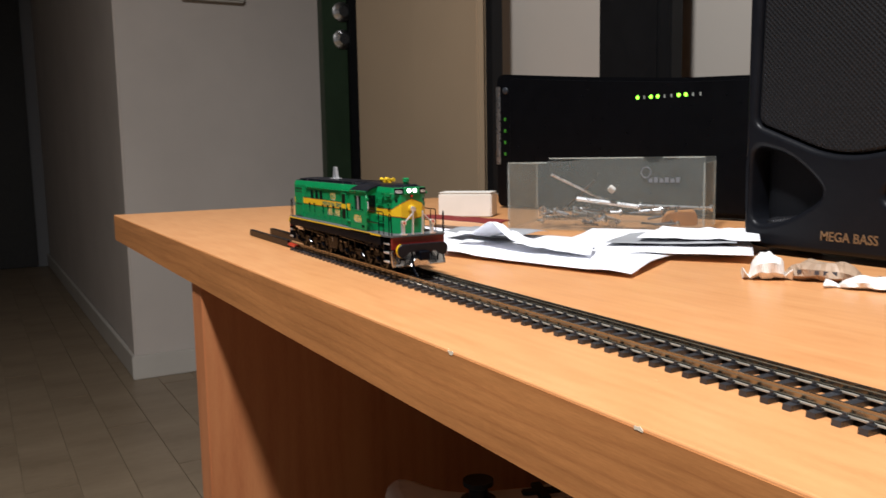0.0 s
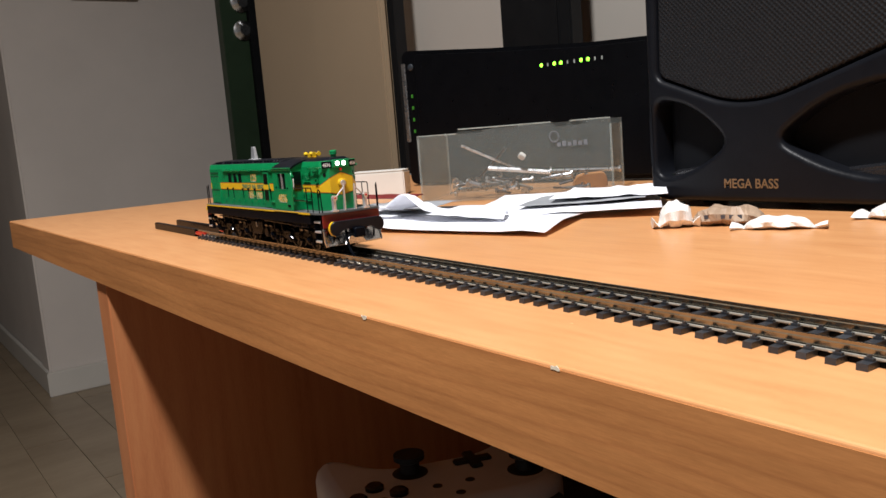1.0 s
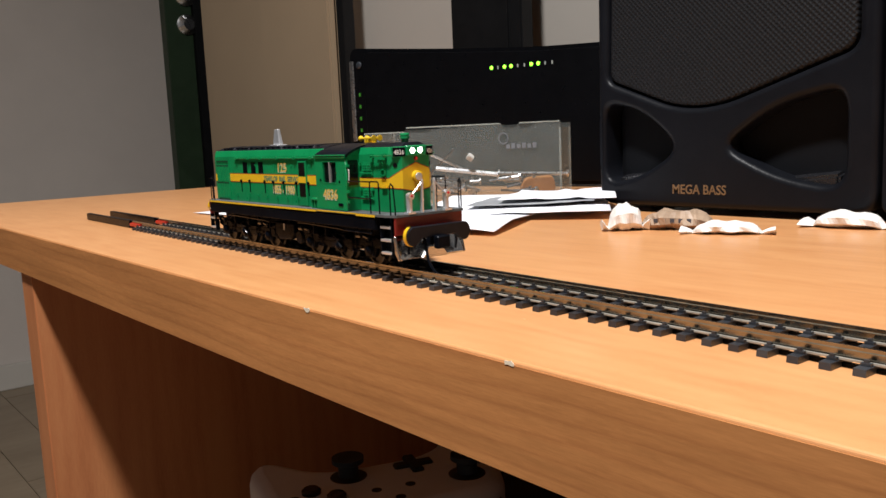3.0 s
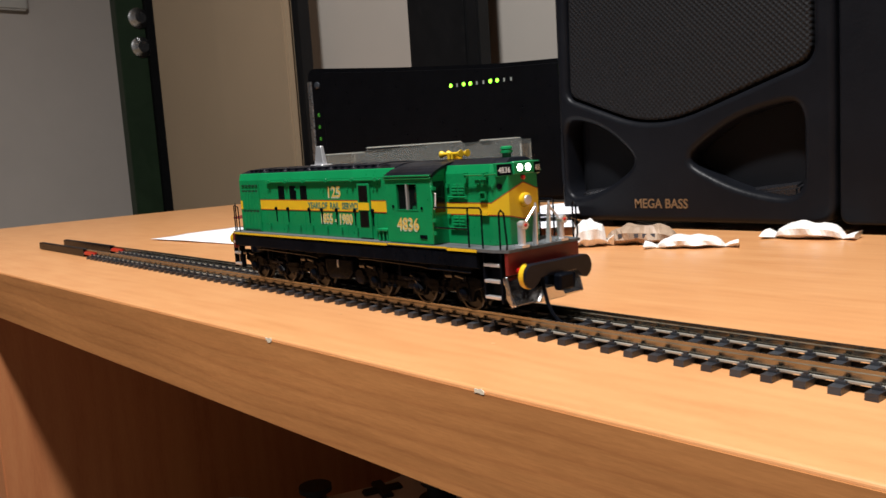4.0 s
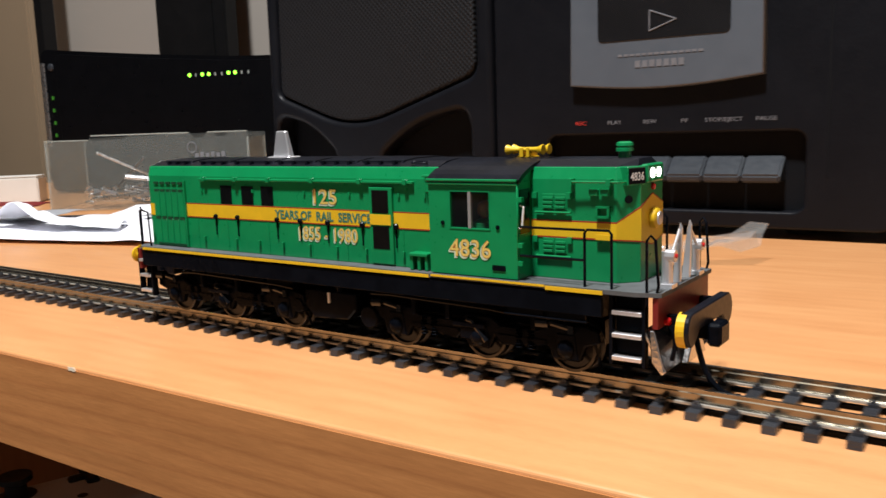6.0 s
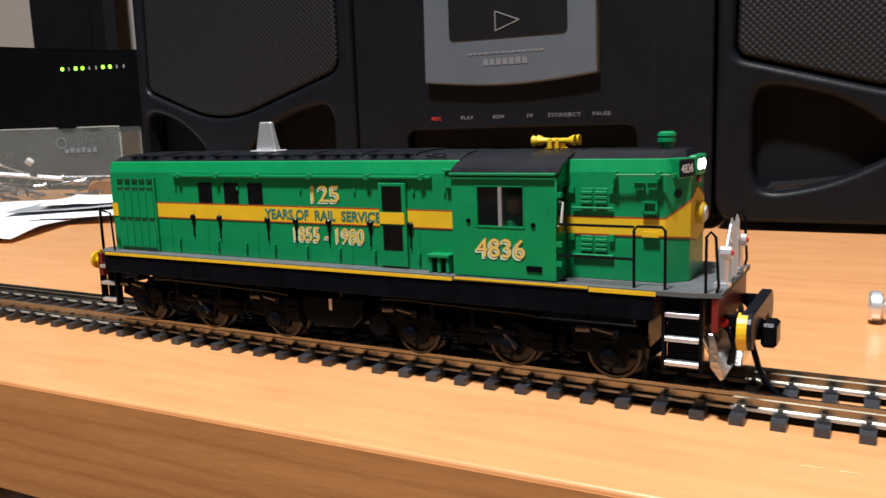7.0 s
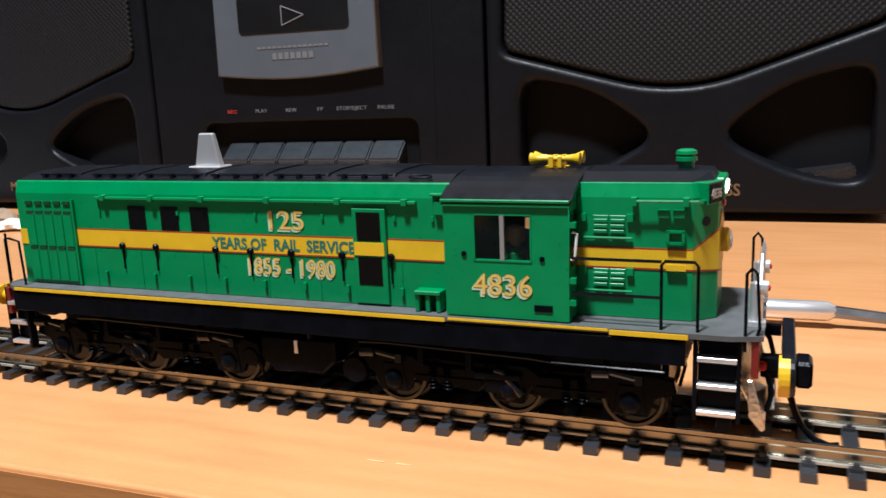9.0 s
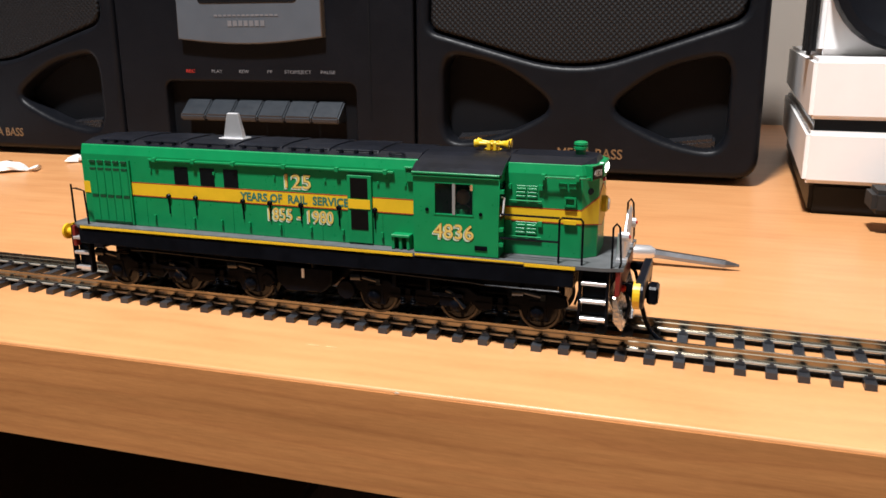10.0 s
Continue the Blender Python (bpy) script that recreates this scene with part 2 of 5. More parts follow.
M = {
    "desk": wood("cherry_laminate", (0.550, 0.242, 0.092), (0.612, 0.286, 0.114), (0.655, 0.324, 0.134), (2.6, 10, 10)),
    "edge": grained_edge(),
    "shelf": wood("shaded_interior_laminate", (0.16, 0.055, 0.025), (0.20, 0.072, 0.032), (0.23, 0.085, 0.04), (0.6, 4, 4), 0.5),
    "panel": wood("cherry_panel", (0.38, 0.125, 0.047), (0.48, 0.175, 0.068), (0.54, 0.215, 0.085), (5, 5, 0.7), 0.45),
    "floor": wood("floor_laminate", (0.20, 0.145, 0.09), (0.27, 0.20, 0.13), (0.33, 0.25, 0.165), (1.2, 0.25, 1), 0.4, 0.6),
    "wall": plain("wall_paint", (0.63, 0.565, 0.51), 0.85, vary=0.05, scale=3, relief=0.15, grain=0.001),
    # Wall behind the desk: weaker light stands in its lowered albedo
    "wall2": plain("dimmed_white_wall", (0.330, 0.300, 0.265), 0.85, vary=0.04, scale=3, relief=0.15, grain=0.001),
    # Tan puts the shading on this stretch of the back wall into its colour
    "tan": plain("shaded_wall_tan", (0.268, 0.195, 0.122), 0.85, vary=0.05, scale=3, relief=0.15, grain=0.001),
    # Grey of the closing walls, lowered to cut bounce light and deepen blacks
    "dim": plain("bounce_damping_grey", (0.26, 0.26, 0.27), 0.85, vary=0.05, scale=3, relief=0.15, grain=0.001),
    # Unseen ceiling in cool mid grey, so bounce light is weaker and less warm
    "ceil": plain("cool_ceiling_grey", (0.50, 0.50, 0.52), 0.9, vary=0.03, scale=2, relief=0.1, grain=0.001),
    "skirting": plain("skirting_paint", (0.62, 0.58, 0.52), 0.5, vary=0.05, scale=4),
    "darkdoor": plain("doorway_darkness", (0.03, 0.028, 0.026), 0.6),
    "greendoor": plain("green_door_paint", (0.016, 0.032, 0.014), 0.45, scale=12),
    "blackmetal": plain("black_powder_coat", (0.005, 0.005, 0.0055), 0.45, spec=0.25, scale=30),
    "steel": plain("brushed_steel", (0.62, 0.62, 0.62), 0.28, 1.0, scale=80),
    "silver": plain("bright_silver", (0.80, 0.80, 0.82), 0.30, 0.75, vary=0.04, scale=40, relief=0),
    "gunmetal": plain("dark_tool_steel", (0.20, 0.20, 0.21), 0.34, 0.9, vary=0.12, scale=90, relief=0.05),
    "sheetmetal": plain("scuffed_sheet_metal", (0.62, 0.61, 0.60), 0.22, 1.0, vary=0.12, scale=120, relief=0.2, grain=0.0003),
    "rail": plain("nickel_silver_rail", (0.28, 0.258, 0.215), 0.22, 1.0, vary=0.18, scale=90, relief=0.05),
    "railtop": plain("polished_railhead", (0.86, 0.80, 0.68), 0.22, 1.0, vary=0.12, scale=120, relief=0.03),
    "foot": plain("tarnished_rail_foot", (0.42, 0.40, 0.35), 0.35, 0.3, vary=0.2, scale=120, relief=0.03),
    "scratch": plain("scuffed_laminate", (0.74, 0.46, 0.22), 0.6, scale=300),
    "chip": plain("bare_chipboard", (0.80, 0.68, 0.52), 0.8, scale=300),
    "green": plain("model_green_paint", (0.005, 0.222, 0.070), 0.30, vary=0.08, scale=150, relief=0.04, grain=0.00005),
    "darkgreen": plain("shadowed_green_vent", (0.003, 0.045, 0.017), 0.5, relief=0),
    "yellow": plain("model_yellow_paint", (0.70, 0.44, 0.012), 0.4, vary=0.07, scale=200, relief=0.04, grain=0.00005),
    "red": plain("model_red_line", (0.32, 0.03, 0.012), 0.45, scale=200),
    "maroon": plain("model_maroon_paint", (0.16, 0.012, 0.010), 0.4, scale=200),
    "roof": plain("model_matt_black_roof", (0.0055, 0.0065, 0.0105), 0.33, spec=0.22, vary=0.35, scale=160, relief=0.15, grain=0.0001),
    "black": plain("model_black_plastic", (0.0032, 0.0040, 0.0062), 0.22, spec=0.06, vary=0.3, scale=200, relief=0.1, grain=0.0001),
    "bogie": plain("model_weathered_black", (0.0026, 0.0034, 0.0056), 0.2, spec=0.05, vary=0.5, scale=240, relief=0.25, grain=0.0002),
    "palegrey": plain("pale_grey_paint", (0.24, 0.24, 0.23), 0.5, relief=0),
    "glossblack": plain("model_gloss_black", (0.0040, 0.0046, 0.0062), 0.14, spec=0.45, vary=0.2, scale=240, relief=0.1, grain=0.0001),
    "grey": plain("model_grey_footplate", (0.08, 0.086, 0.09), 0.65, vary=0.2, scale=300, relief=0.2, grain=0.0001),
    "glazing": plain("dark_glazing", (0.003, 0.0035, 0.004), 0.12, relief=0),
    "louvre": plain("dark_grille", (0.0035, 0.003, 0.003), 0.5, spec=0.12),
    "lens": plain("lamp_glow", (1.0, 0.97, 0.88), 0.3, emit=7.0, relief=0),
    "redlens": plain("red_lens", (0.45, 0.01, 0.01), 0.2, relief=0),
    "gold": plain("gold_lettering", (0.66, 0.49, 0.12), 0.45, vary=0.1, scale=600, relief=0),
    "rust": plain("rust_lettering_edge", (0.36, 0.13, 0.02), 0.5, relief=0),
    "shade": plain("pale_lettering_shade", (0.50, 0.62, 0.46), 0.5, relief=0),
    "teal": plain("teal_lettering", (0.02, 0.16, 0.12), 0.5, relief=0),
    "white": plain("white_lettering", (0.70, 0.70, 0.68), 0.5, relief=0),
    "wheel": plain("blackened_wheel", (0.0035, 0.0036, 0.004), 0.36, 0.1, vary=0.3, scale=200),
    "tyre": plain("worn_wheel_tyre", (0.055, 0.052, 0.048), 0.30, 0.9, vary=0.3, scale=200),
    "stereo": plain("charcoal_plastic", (0.0056, 0.0062, 0.0084), 0.38, spec=0.15, vary=0.12, scale=40, relief=0.25, grain=0.0004),
    # Shell charcoal made lighter and glossier to carry the lip's highlight
    "lip": plain("lip_highlight_charcoal", (0.012, 0.012, 0.014), 0.26, spec=0.6, vary=0.1, scale=60, relief=0.1),
    # Blacker copy of the shell plastic; shade of the openings is in the colour
    "stereo_in": plain("shaded_recess_black", (0.0024, 0.0029, 0.0044), 0.7, spec=0.15),
    "cloth": perforated("speaker_mesh", (0.0056, 0.0061, 0.0082), 0.0022),
    "deck": plain("blue_grey_plastic", (0.075, 0.09, 0.11), 0.42, vary=0.06, scale=50, relief=0.1),
    "key": plain("grey_key_plastic", (0.022, 0.027, 0.034), 0.35, vary=0.1, scale=80),
    "gloss": plain("black_window", (0.008, 0.008, 0.009), 0.06, relief=0),
    "print": plain("grey_print", (0.15, 0.155, 0.17), 0.5, relief=0),
    "bronze": plain("bronze_print", (0.16, 0.092, 0.042), 0.45, relief=0),
    "redprint": plain("red_print", (0.45, 0.03, 0.02), 0.5, relief=0),
    "router": plain("black_router_plastic", (0.0022, 0.0024, 0.0032), 0.30, spec=0.13, vary=0.2, scale=50, relief=0.1),
    "led": plain("green_led", (0.25, 1.0, 0.04), 0.4, emit=3.2, relief=0),
    "greenled_dim": plain("faint_green_led", (0.04, 0.20, 0.02), 0.4, emit=0.10, relief=0),
    "leddim": plain("unlit_led", (0.26, 0.29, 0.27), 0.4, relief=0),
    "paper": plain("white_paper", (0.86, 0.87, 0.92), 0.75, vary=0.02, scale=20, relief=0.1, grain=0.0004),
    "greypaper": plain("grey_printed_sheet", (0.30, 0.31, 0.33), 0.6, vary=0.12, scale=25),
    "redcard": plain("dark_red_card", (0.20, 0.02, 0.02), 0.5, scale=40),
    "card": plain("white_card", (0.66, 0.63, 0.58), 0.7, vary=0.05, scale=30),
    "wrap": plain("waxed_sweet_wrapper", (0.80, 0.77, 0.73), 0.45, vary=0.12, scale=90, relief=0.3, grain=0.0006),
    "wrapbrown": plain("brown_sweet_wrapper", (0.36, 0.25, 0.17), 0.5, vary=0.2, scale=80, relief=0.3, grain=0.0006),
    "ink": plain("dark_ink", (0.05, 0.05, 0.06), 0.6, relief=0),
    "tub": clear("hazy_clear_plastic", (0.62, 0.64, 0.58), 0.14, haze=0.05),
    "tubedge": clear("frosted_clear_plastic", (0.70, 0.72, 0.64), 0.2, haze=0.28),
    "film": clear("cellophane", (0.80, 0.78, 0.74), 0.08, haze=0.09),
    "pane": clear("cab_glazing", (0.02, 0.022, 0.024), 0.05, haze=0.14),
    "console": plain("white_console_plastic", (0.84, 0.82, 0.81), 0.42, vary=0.03, scale=40, relief=0.1),
    "pad": plain("white_gamepad_plastic", (0.56, 0.54, 0.53), 0.4, vary=0.04, scale=60, relief=0.1),
    "rubber": plain("black_rubber", (0.012, 0.012, 0.012), 0.6),
    "plastic_red": plain("red_plastic_joiner", (0.50, 0.03, 0.015), 0.4),
    "sleeper": sleeper_mat(),
    "flesh": plain("orange_figurine_paint", (0.40, 0.17, 0.05), 0.5, relief=0),
}

# ---- building tools ----


class Shape:
    """Collects solids into one mesh."""

    def __init__(self):
        self.v, self.f = [], []

    def add(self, verts, faces):
        n = len(self.v)
        self.v += [tuple(p) for p in verts]
        self.f += [tuple(i + n for i in q) for q in faces]
        return self

    def box(self, x0, y0, z0, x1, y1, z1, m=None):
        p = [Vector((x, y, z)) for z in (z0, z1) for y in (y0, y1) for x in (x0, x1)]
        if m:
            p = [m @ q for q in p]
        return self.add(p, [(0, 2, 3, 1), (4, 5, 7, 6), (0, 1, 5, 4), (2, 6, 7, 3), (0, 4, 6, 2), (1, 3, 7, 5)])

    def prism(self, pts, axis, a, b):
        """A polygon in the plane across axis, pulled from a to b."""
        place = {"x": lambda u, w, d: (d, u, w), "y": lambda u, w, d: (u, d, w), "z": lambda u, w, d: (u, w, d)}[axis]
        n = len(pts)
        v = [place(u, w, a) for u, w in pts] + [place(u, w, b) for u, w in pts]
        f = [tuple(range(n)), tuple(reversed(range(n, 2 * n)))]
        f += [(i, i + n, (i + 1) % n + n, (i + 1) % n) for i in range(n)]
        return self.add(v, f)

    def tube(self, path, r, n=8, r_end=None, caps=True):
        path = [Vector(p) for p in path]
        rings, last = [], None
        for i, p in enumerate(path):
            d = (path[min(i + 1, len(path) - 1)] - path[max(i - 1, 0)]).normalized()
            up = Vector((0, 0, 1)) if abs(d.z) < 0.9 else Vector((1, 0, 0))
            s = d.cross(up).normalized()
            if last and s.dot(last) < 0:
                s = -s
            last = s
            t = s.cross(d)
            rr = r if r_end is None else r + (r_end - r) * i / (len(path) - 1)
            rings.append([p + (s * math.cos(2 * math.pi * k / n) + t * math.sin(2 * math.pi * k / n)) * rr for k in range(n)])
        v = [q for ring in rings for q in ring]
        f = [(i * n + k, i * n + (k + 1) % n, (i + 1) * n + (k + 1) % n, (i + 1) * n + k) for i in range(len(path) - 1) for k in range(n)]
        if caps:
            f += [tuple(reversed(range(n))), tuple(range((len(path) - 1) * n, len(path) * n))]
        return self.add(v, f)

    def lathe(self, base, axis, profile, n=24):
        """Rings of (radius, height) along axis from base."""
        a = Vector(axis).normalized()
        s = a.orthogonal().normalized()
        t = a.cross(s)
        v, f = [], []
        for r, h in profile:
            v += [Vector(base) + a * h + (s * math.cos(2 * math.pi * k / n) + t * math.sin(2 * math.pi * k / n)) * max(r, 1e-6) for k in range(n)]
        for i in range(len(profile) - 1):
            f += [(i * n + k, i * n + (k + 1) % n, (i + 1) * n + (k + 1) % n, (i + 1) * n + k) for k in range(n)]
        f += [tuple(reversed(range(n))), tuple(range((len(profile) - 1) * n, len(profile) * n))]
        return self.add(v, f)

    def mesh(self, name, bevel=0.0, smooth=False, segments=2):
        me = bpy.data.meshes.new(name)
        bm = bmesh.new()
        vs = [bm.verts.new(p) for p in self.v]
        for q in self.f:
            try:
                bm.faces.new([vs[i] for i in q])
            except ValueError:
                pass
        bmesh.ops.recalc_face_normals(bm, faces=bm.faces)
        if bevel:
            sharp = [e for e in bm.edges if len(e.link_faces) == 2 and e.calc_face_angle(0) > 0.5]
            bmesh.ops.bevel(bm, geom=sharp, offset=bevel, segments=segments, affect="EDGES", clamp_overlap=True)
        for q in bm.faces:
            q.smooth = smooth
        if smooth:
            for e in bm.edges:
                if len(e.link_faces) == 2 and e.calc_face_angle(0) > 0.7:
                    e.smooth = False
        bm.to_mesh(me)
        bm.free()
        return me


def part(name, shape, material, parent=None, label="", bevel=0.0, smooth=False, at=None):
    me = shape.mesh(name, bevel, smooth) if isinstance(shape, Shape) else shape
    me.materials.clear()
    me.materials.append(M[material])
    ob = new(name, me)
    ob.parent = parent
    if at is not None:
        ob.matrix_basis = at
    if label:
        tagged(ob, label)
    return ob


def thing(name, label, category, group="", at=None, kind=""):
    ob = new(name)
    ob.empty_display_size = 0.02
    if at is not None:
        ob.matrix_basis = at
    return tagged(ob, label, category, group, kind)


def setting(name, shape, material, bevel=0.0, label="", category=""):
    return tagged(part(name, shape, material, None, "", bevel), label, category, "", "structure")


def to_mesh(curve):
    ob = bpy.data.objects.new("outline", curve)
    scene.collection.objects.link(ob)
    me = bpy.data.meshes.new_from_object(ob.evaluated_get(bpy.context.evaluated_depsgraph_get()))
    bpy.data.objects.remove(ob)
    bm = bmesh.new()
    bm.from_mesh(me)
    bmesh.ops.remove_doubles(bm, verts=bm.verts, dist=2e-6)
    bm.to_mesh(me)
    bm.free()
    return me


def plate(outlines, depth, bevel=0.0):
    """A flat plate in x and y from an outline and its holes, depth thick, with rounded rims; it faces +z."""
    cu = bpy.data.curves.new("outline", "CURVE")
    cu.dimensions, cu.fill_mode, cu.extrude, cu.bevel_depth, cu.bevel_resolution = "2D", "BOTH", depth / 2, bevel, 2
    if bevel:
        cu.offset = -bevel
    for pts in outlines:
        sp = cu.splines.new("POLY")
        sp.points.add(len(pts) - 1)
        for p, (x, y) in zip(sp.points, pts):
            p.co = (x, y, 0, 1)
        sp.use_cyclic_u = True
    return to_mesh(cu)


def lettering(body, size, depth=0.00005, width=None, bold=0.0):
    cu = bpy.data.curves.new("lettering", "FONT")
    cu.body, cu.size, cu.extrude, cu.align_x, cu.offset = body, size, depth, "CENTER", bold
    cu.resolution_u = 3
    me = to_mesh(cu)
    xs = [v.co.x for v in me.vertices]
    if width:
        me.transform(Matrix.Diagonal((width / (max(xs) - min(xs)), 1, 1, 1)))
    return me


def rounded(pts, r, n=5):
    """A polygon with its corners rounded; r is one radius or one for each corner."""
    out = []
    rs = r if isinstance(r, (list, tuple)) else [r] * len(pts)
    for i, p in enumerate(pts):
        p, a, b = Vector(p), Vector(pts[i - 1]), Vector(pts[(i + 1) % len(pts)])
        d1, d2 = (a - p), (b - p)
        k1, k2 = min(rs[i], d1.length * 0.49), min(rs[i], d2.length * 0.49)
        s, e = p + d1.normalized() * k1, p + d2.normalized() * k2
        for j in range(n + 1):
            t = j / n
            out.append(tuple(s * (1 - t) ** 2 + p * 2 * t * (1 - t) + e * t * t))
    return out


STAND = Matrix.Rotation(radians(90), 4, "X")  # turns a flat plate upright, facing -y


def upright(me, y):
    me.transform(Matrix.Translation((0, y, 0)) @ STAND)
    return me

# ---- the room ----
FLOOR, CEIL = -0.74, 1.66
floor = setting("floor", Shape().box(-6.5, -2.6, FLOOR - 0.05, 2.2, 2.2, FLOOR - 0.004), "floor", label="worn light oak laminate floor in shadow", category="floor")
setting("ceiling", Shape().box(-6.5, -2.6, CEIL, 2.2, 2.2, CEIL + 0.1), "ceil", label="unseen ceiling, cool grey to tint and cut bounce light", category="ceiling")
setting("wall_north_west", Shape().box(-1.56, 0.625, FLOOR, -1.031, 0.72, CEIL), "tan", 0.003, "wall beside the door, its shading put into a tan colour", "wall")
setting("wall_north", Shape().box(-1.029, 0.62, FLOOR, 2.2, 0.72, CEIL), "wall2", 0.003, "pale wall behind the desk, weaker light put into its colour", "wall")
setting("wall_pier", Shape().box(-1.26, 0.604, FLOOR, -1.03, 0.6197, CEIL), "tan", 0.003, "shallow pier on the wall, its shading put into a tan colour", "wall")
setting("wall_west", Shape().box(-3.05, 0.33, FLOOR, -2.92, 1.14, CEIL), "wall", 0.006, "beige painted wall beside the passage", "wall")
setting("wall_passage", Shape().box(-6.5, 0.34, FLOOR, -3.054, 0.46, CEIL), "wall", 0.004, "beige passage wall in the dark", "wall")
setting("wall_far", Shape().box(-6.62, -2.6, FLOOR, -6.504, 2.2, CEIL), "dim", label="passage end wall, greyed to cut bounce light", category="wall")
setting("wall_south", Shape().box(-6.5, -2.7, FLOOR, 2.2, -2.604, CEIL), "dim", label="unseen room wall, greyed to cut bounce light", category="wall")
setting("wall_east", Shape().box(2.204, -2.6, FLOOR, 2.3, 2.2, CEIL), "dim", label="unseen room wall, greyed to cut bounce light", category="wall")
setting("wall_hall", Shape().box(-6.5, 2.204, FLOOR, 2.2, 2.3, CEIL), "dim", label="closing hall wall, greyed to cut bounce light", category="wall")
setting("baseboard", Shape().box(-2.916, 0.318, FLOOR, -2.900, 1.14, FLOOR + 0.085).box(-6.5, 0.322, FLOOR, -2.918, 0.337, FLOOR + 0.085), "skirting", 0.003,
        "painted baseboard along the passage corner", "baseboard")
# Solid slab; the unlit opening's darkness is put into its colour
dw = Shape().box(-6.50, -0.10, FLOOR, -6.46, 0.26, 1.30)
setting("door_1", dw, "darkdoor", 0.004, "slab in a dark colour for the unlit open doorway at the passage end", "door")

# front door, standing ajar: its edge with two round locks
door = thing("door_2", "dark green front door with two round locks", "door", at=pose(-2.25, 0.824, 0), kind="structure")
part("door_leaf", Shape().box(-0.04, 0, FLOOR + 0.01, 0, 0.080, 1.40), "greendoor", door, "", 0.002)
for z in (0.415, 0.497):
    part("lock", Shape().lathe((0, 0.063, z - 0.012), (1, 0, 0), [(0.03, 0), (0.03, 0.004), (0.024, 0.008), (0.018, 0.016), (0.016, 0.018)]), "steel", door, "round steel lock", 0, True)
part("door_frame", Shape().box(-0.05, 0.083, FLOOR, 0.01, 0.128, 1.42), "blackmetal", door, "black door frame", 0.002)
plate_sw = thing("wall_fitting", "pale plastic fitting on the beige wall", "wall fitting", at=pose(-2.918, 0.67, 0.66))
part("cover", Shape().box(0, -0.115, -0.055, 0.03, 0.115, 0.055), "skirting", plate_sw, "", 0.006)

# black rack behind the router
rack = thing("metal_rack", "black metal rack standing behind the router", "rack", at=pose(0, 0, 0))
part("post", Shape().box(-0.918, 0.548, 0.0, -0.901, 0.568, 1.2), "blackmetal", rack, "", 0.001)
part("upright_panel", Shape().box(-0.668, 0.555, 0.0, -0.565, 0.575, 1.2), "blackmetal", rack, "", 0.002)
part("upright_panel", Shape().box(-0.559, 0.550, 0.0, -0.540, 0.570, 1.2), "blackmetal", rack, "", 0.002)

# ---- desk ----
desk = thing("desk", "cherry-coloured laminate desk with chipped front edge", "desk")
DX0, DX1, DY1 = -0.862, 1.05, 0.60


def desk_top():
    s = Shape()
    r, n = 0.0009, 4
    prof = [(DY1, 0), (DY1, -0.0288), (0, -0.0288), (0, -r)]
    prof += [(r - r * math.cos(a), -r + r * math.sin(a)) for a in [math.pi / 2 * k / n for k in range(1, n + 1)]]
    return s.prism(prof, "x", DX0, DX1)


part("desktop", desk_top(), "desk", desk)
part("front_edging", Shape().box(DX0, -0.0004, -0.0288, DX1, -0.00005, -0.0010), "edge", desk, "darker laminate edging strip")
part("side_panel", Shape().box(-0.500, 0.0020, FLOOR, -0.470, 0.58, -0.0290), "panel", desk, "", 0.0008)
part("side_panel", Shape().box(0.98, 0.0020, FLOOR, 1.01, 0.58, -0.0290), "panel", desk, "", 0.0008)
# Back panel's laminate is darkened for the shade inside the desk
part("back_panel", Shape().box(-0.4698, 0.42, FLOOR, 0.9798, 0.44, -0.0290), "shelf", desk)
# Black box added in the dark of the desk to carry the gamepad
pad_box = thing("pad_support_box", "plain black box added inside the dark desk to carry the gamepad", "computer case", at=pose(-0.300, 0.050, FLOOR))
part("support_body", Shape().box(0, 0.004, 0, 0.42, 0.36, -0.1792 - FLOOR), "rubber", pad_box, "", 0.004)
part("support_front", Shape().box(0.006, 0, 0.01, 0.414, 0.0038, -0.187 - FLOOR), "router", pad_box, "", 0.001)
rng = random.Random(4)
for cx, cy, r in ((-0.0946, 0.0004, 0.0013), (0.0, 0.0002, 0.0011), (0.2584, 0.0004, 0.00045)):
    s = Shape()
    pts = [(cx + r * (1 + 0.4 * rng.random()) * math.cos(a) * 1.3, -0.0004 - abs(r * 0.55 * rng.random()) + r * 0.5 * math.sin(a)) for a in [k * 0.63 for k in range(10)]]
    s.prism(pts, "y", -0.00052, -0.00038)
    part("chip", s, "chip", desk, "pale chip in the edging")
for cx, cy, ln in ((-0.0231, 0.1677, 0.0012), (-0.0277, 0.0327, 0.0014), (0.226, 0.021, 0.0035), (0.2315, 0.021, 0.003), (-0.104, 0.034, 0.0012)):
    part("scratch", Shape().box(cx - ln / 2, cy - 0.0002, 0.00004, cx + ln / 2, cy + 0.0002, 0.00012), "scratch", desk, "pale scratch in the laminate")

# ---- track ----
ANG, YC, ZR = -1.57, 0.05524, 0.00492
TRACK = pose(0, YC, 0, 0, 0, ANG)
track = thing("model_railway_track", "straight model railway track with black sleepers on the desk", "model track", at=TRACK)
RAIL = [(-0.00115, 0), (0.00115, 0), (0.00115, 0.0003), (0.0003, 0.0006), (0.0003, 0.0018), (0.00045, 0.0021), (0.00045, 0.0027), (-0.00045, 0.0027), (-0.00045, 0.0021), (-0.0003, 0.0018), (-0.0003, 0.0006), (-0.00115, 0.0003)]
T0, T1, PITCH = -0.415, 1.04, 0.0074
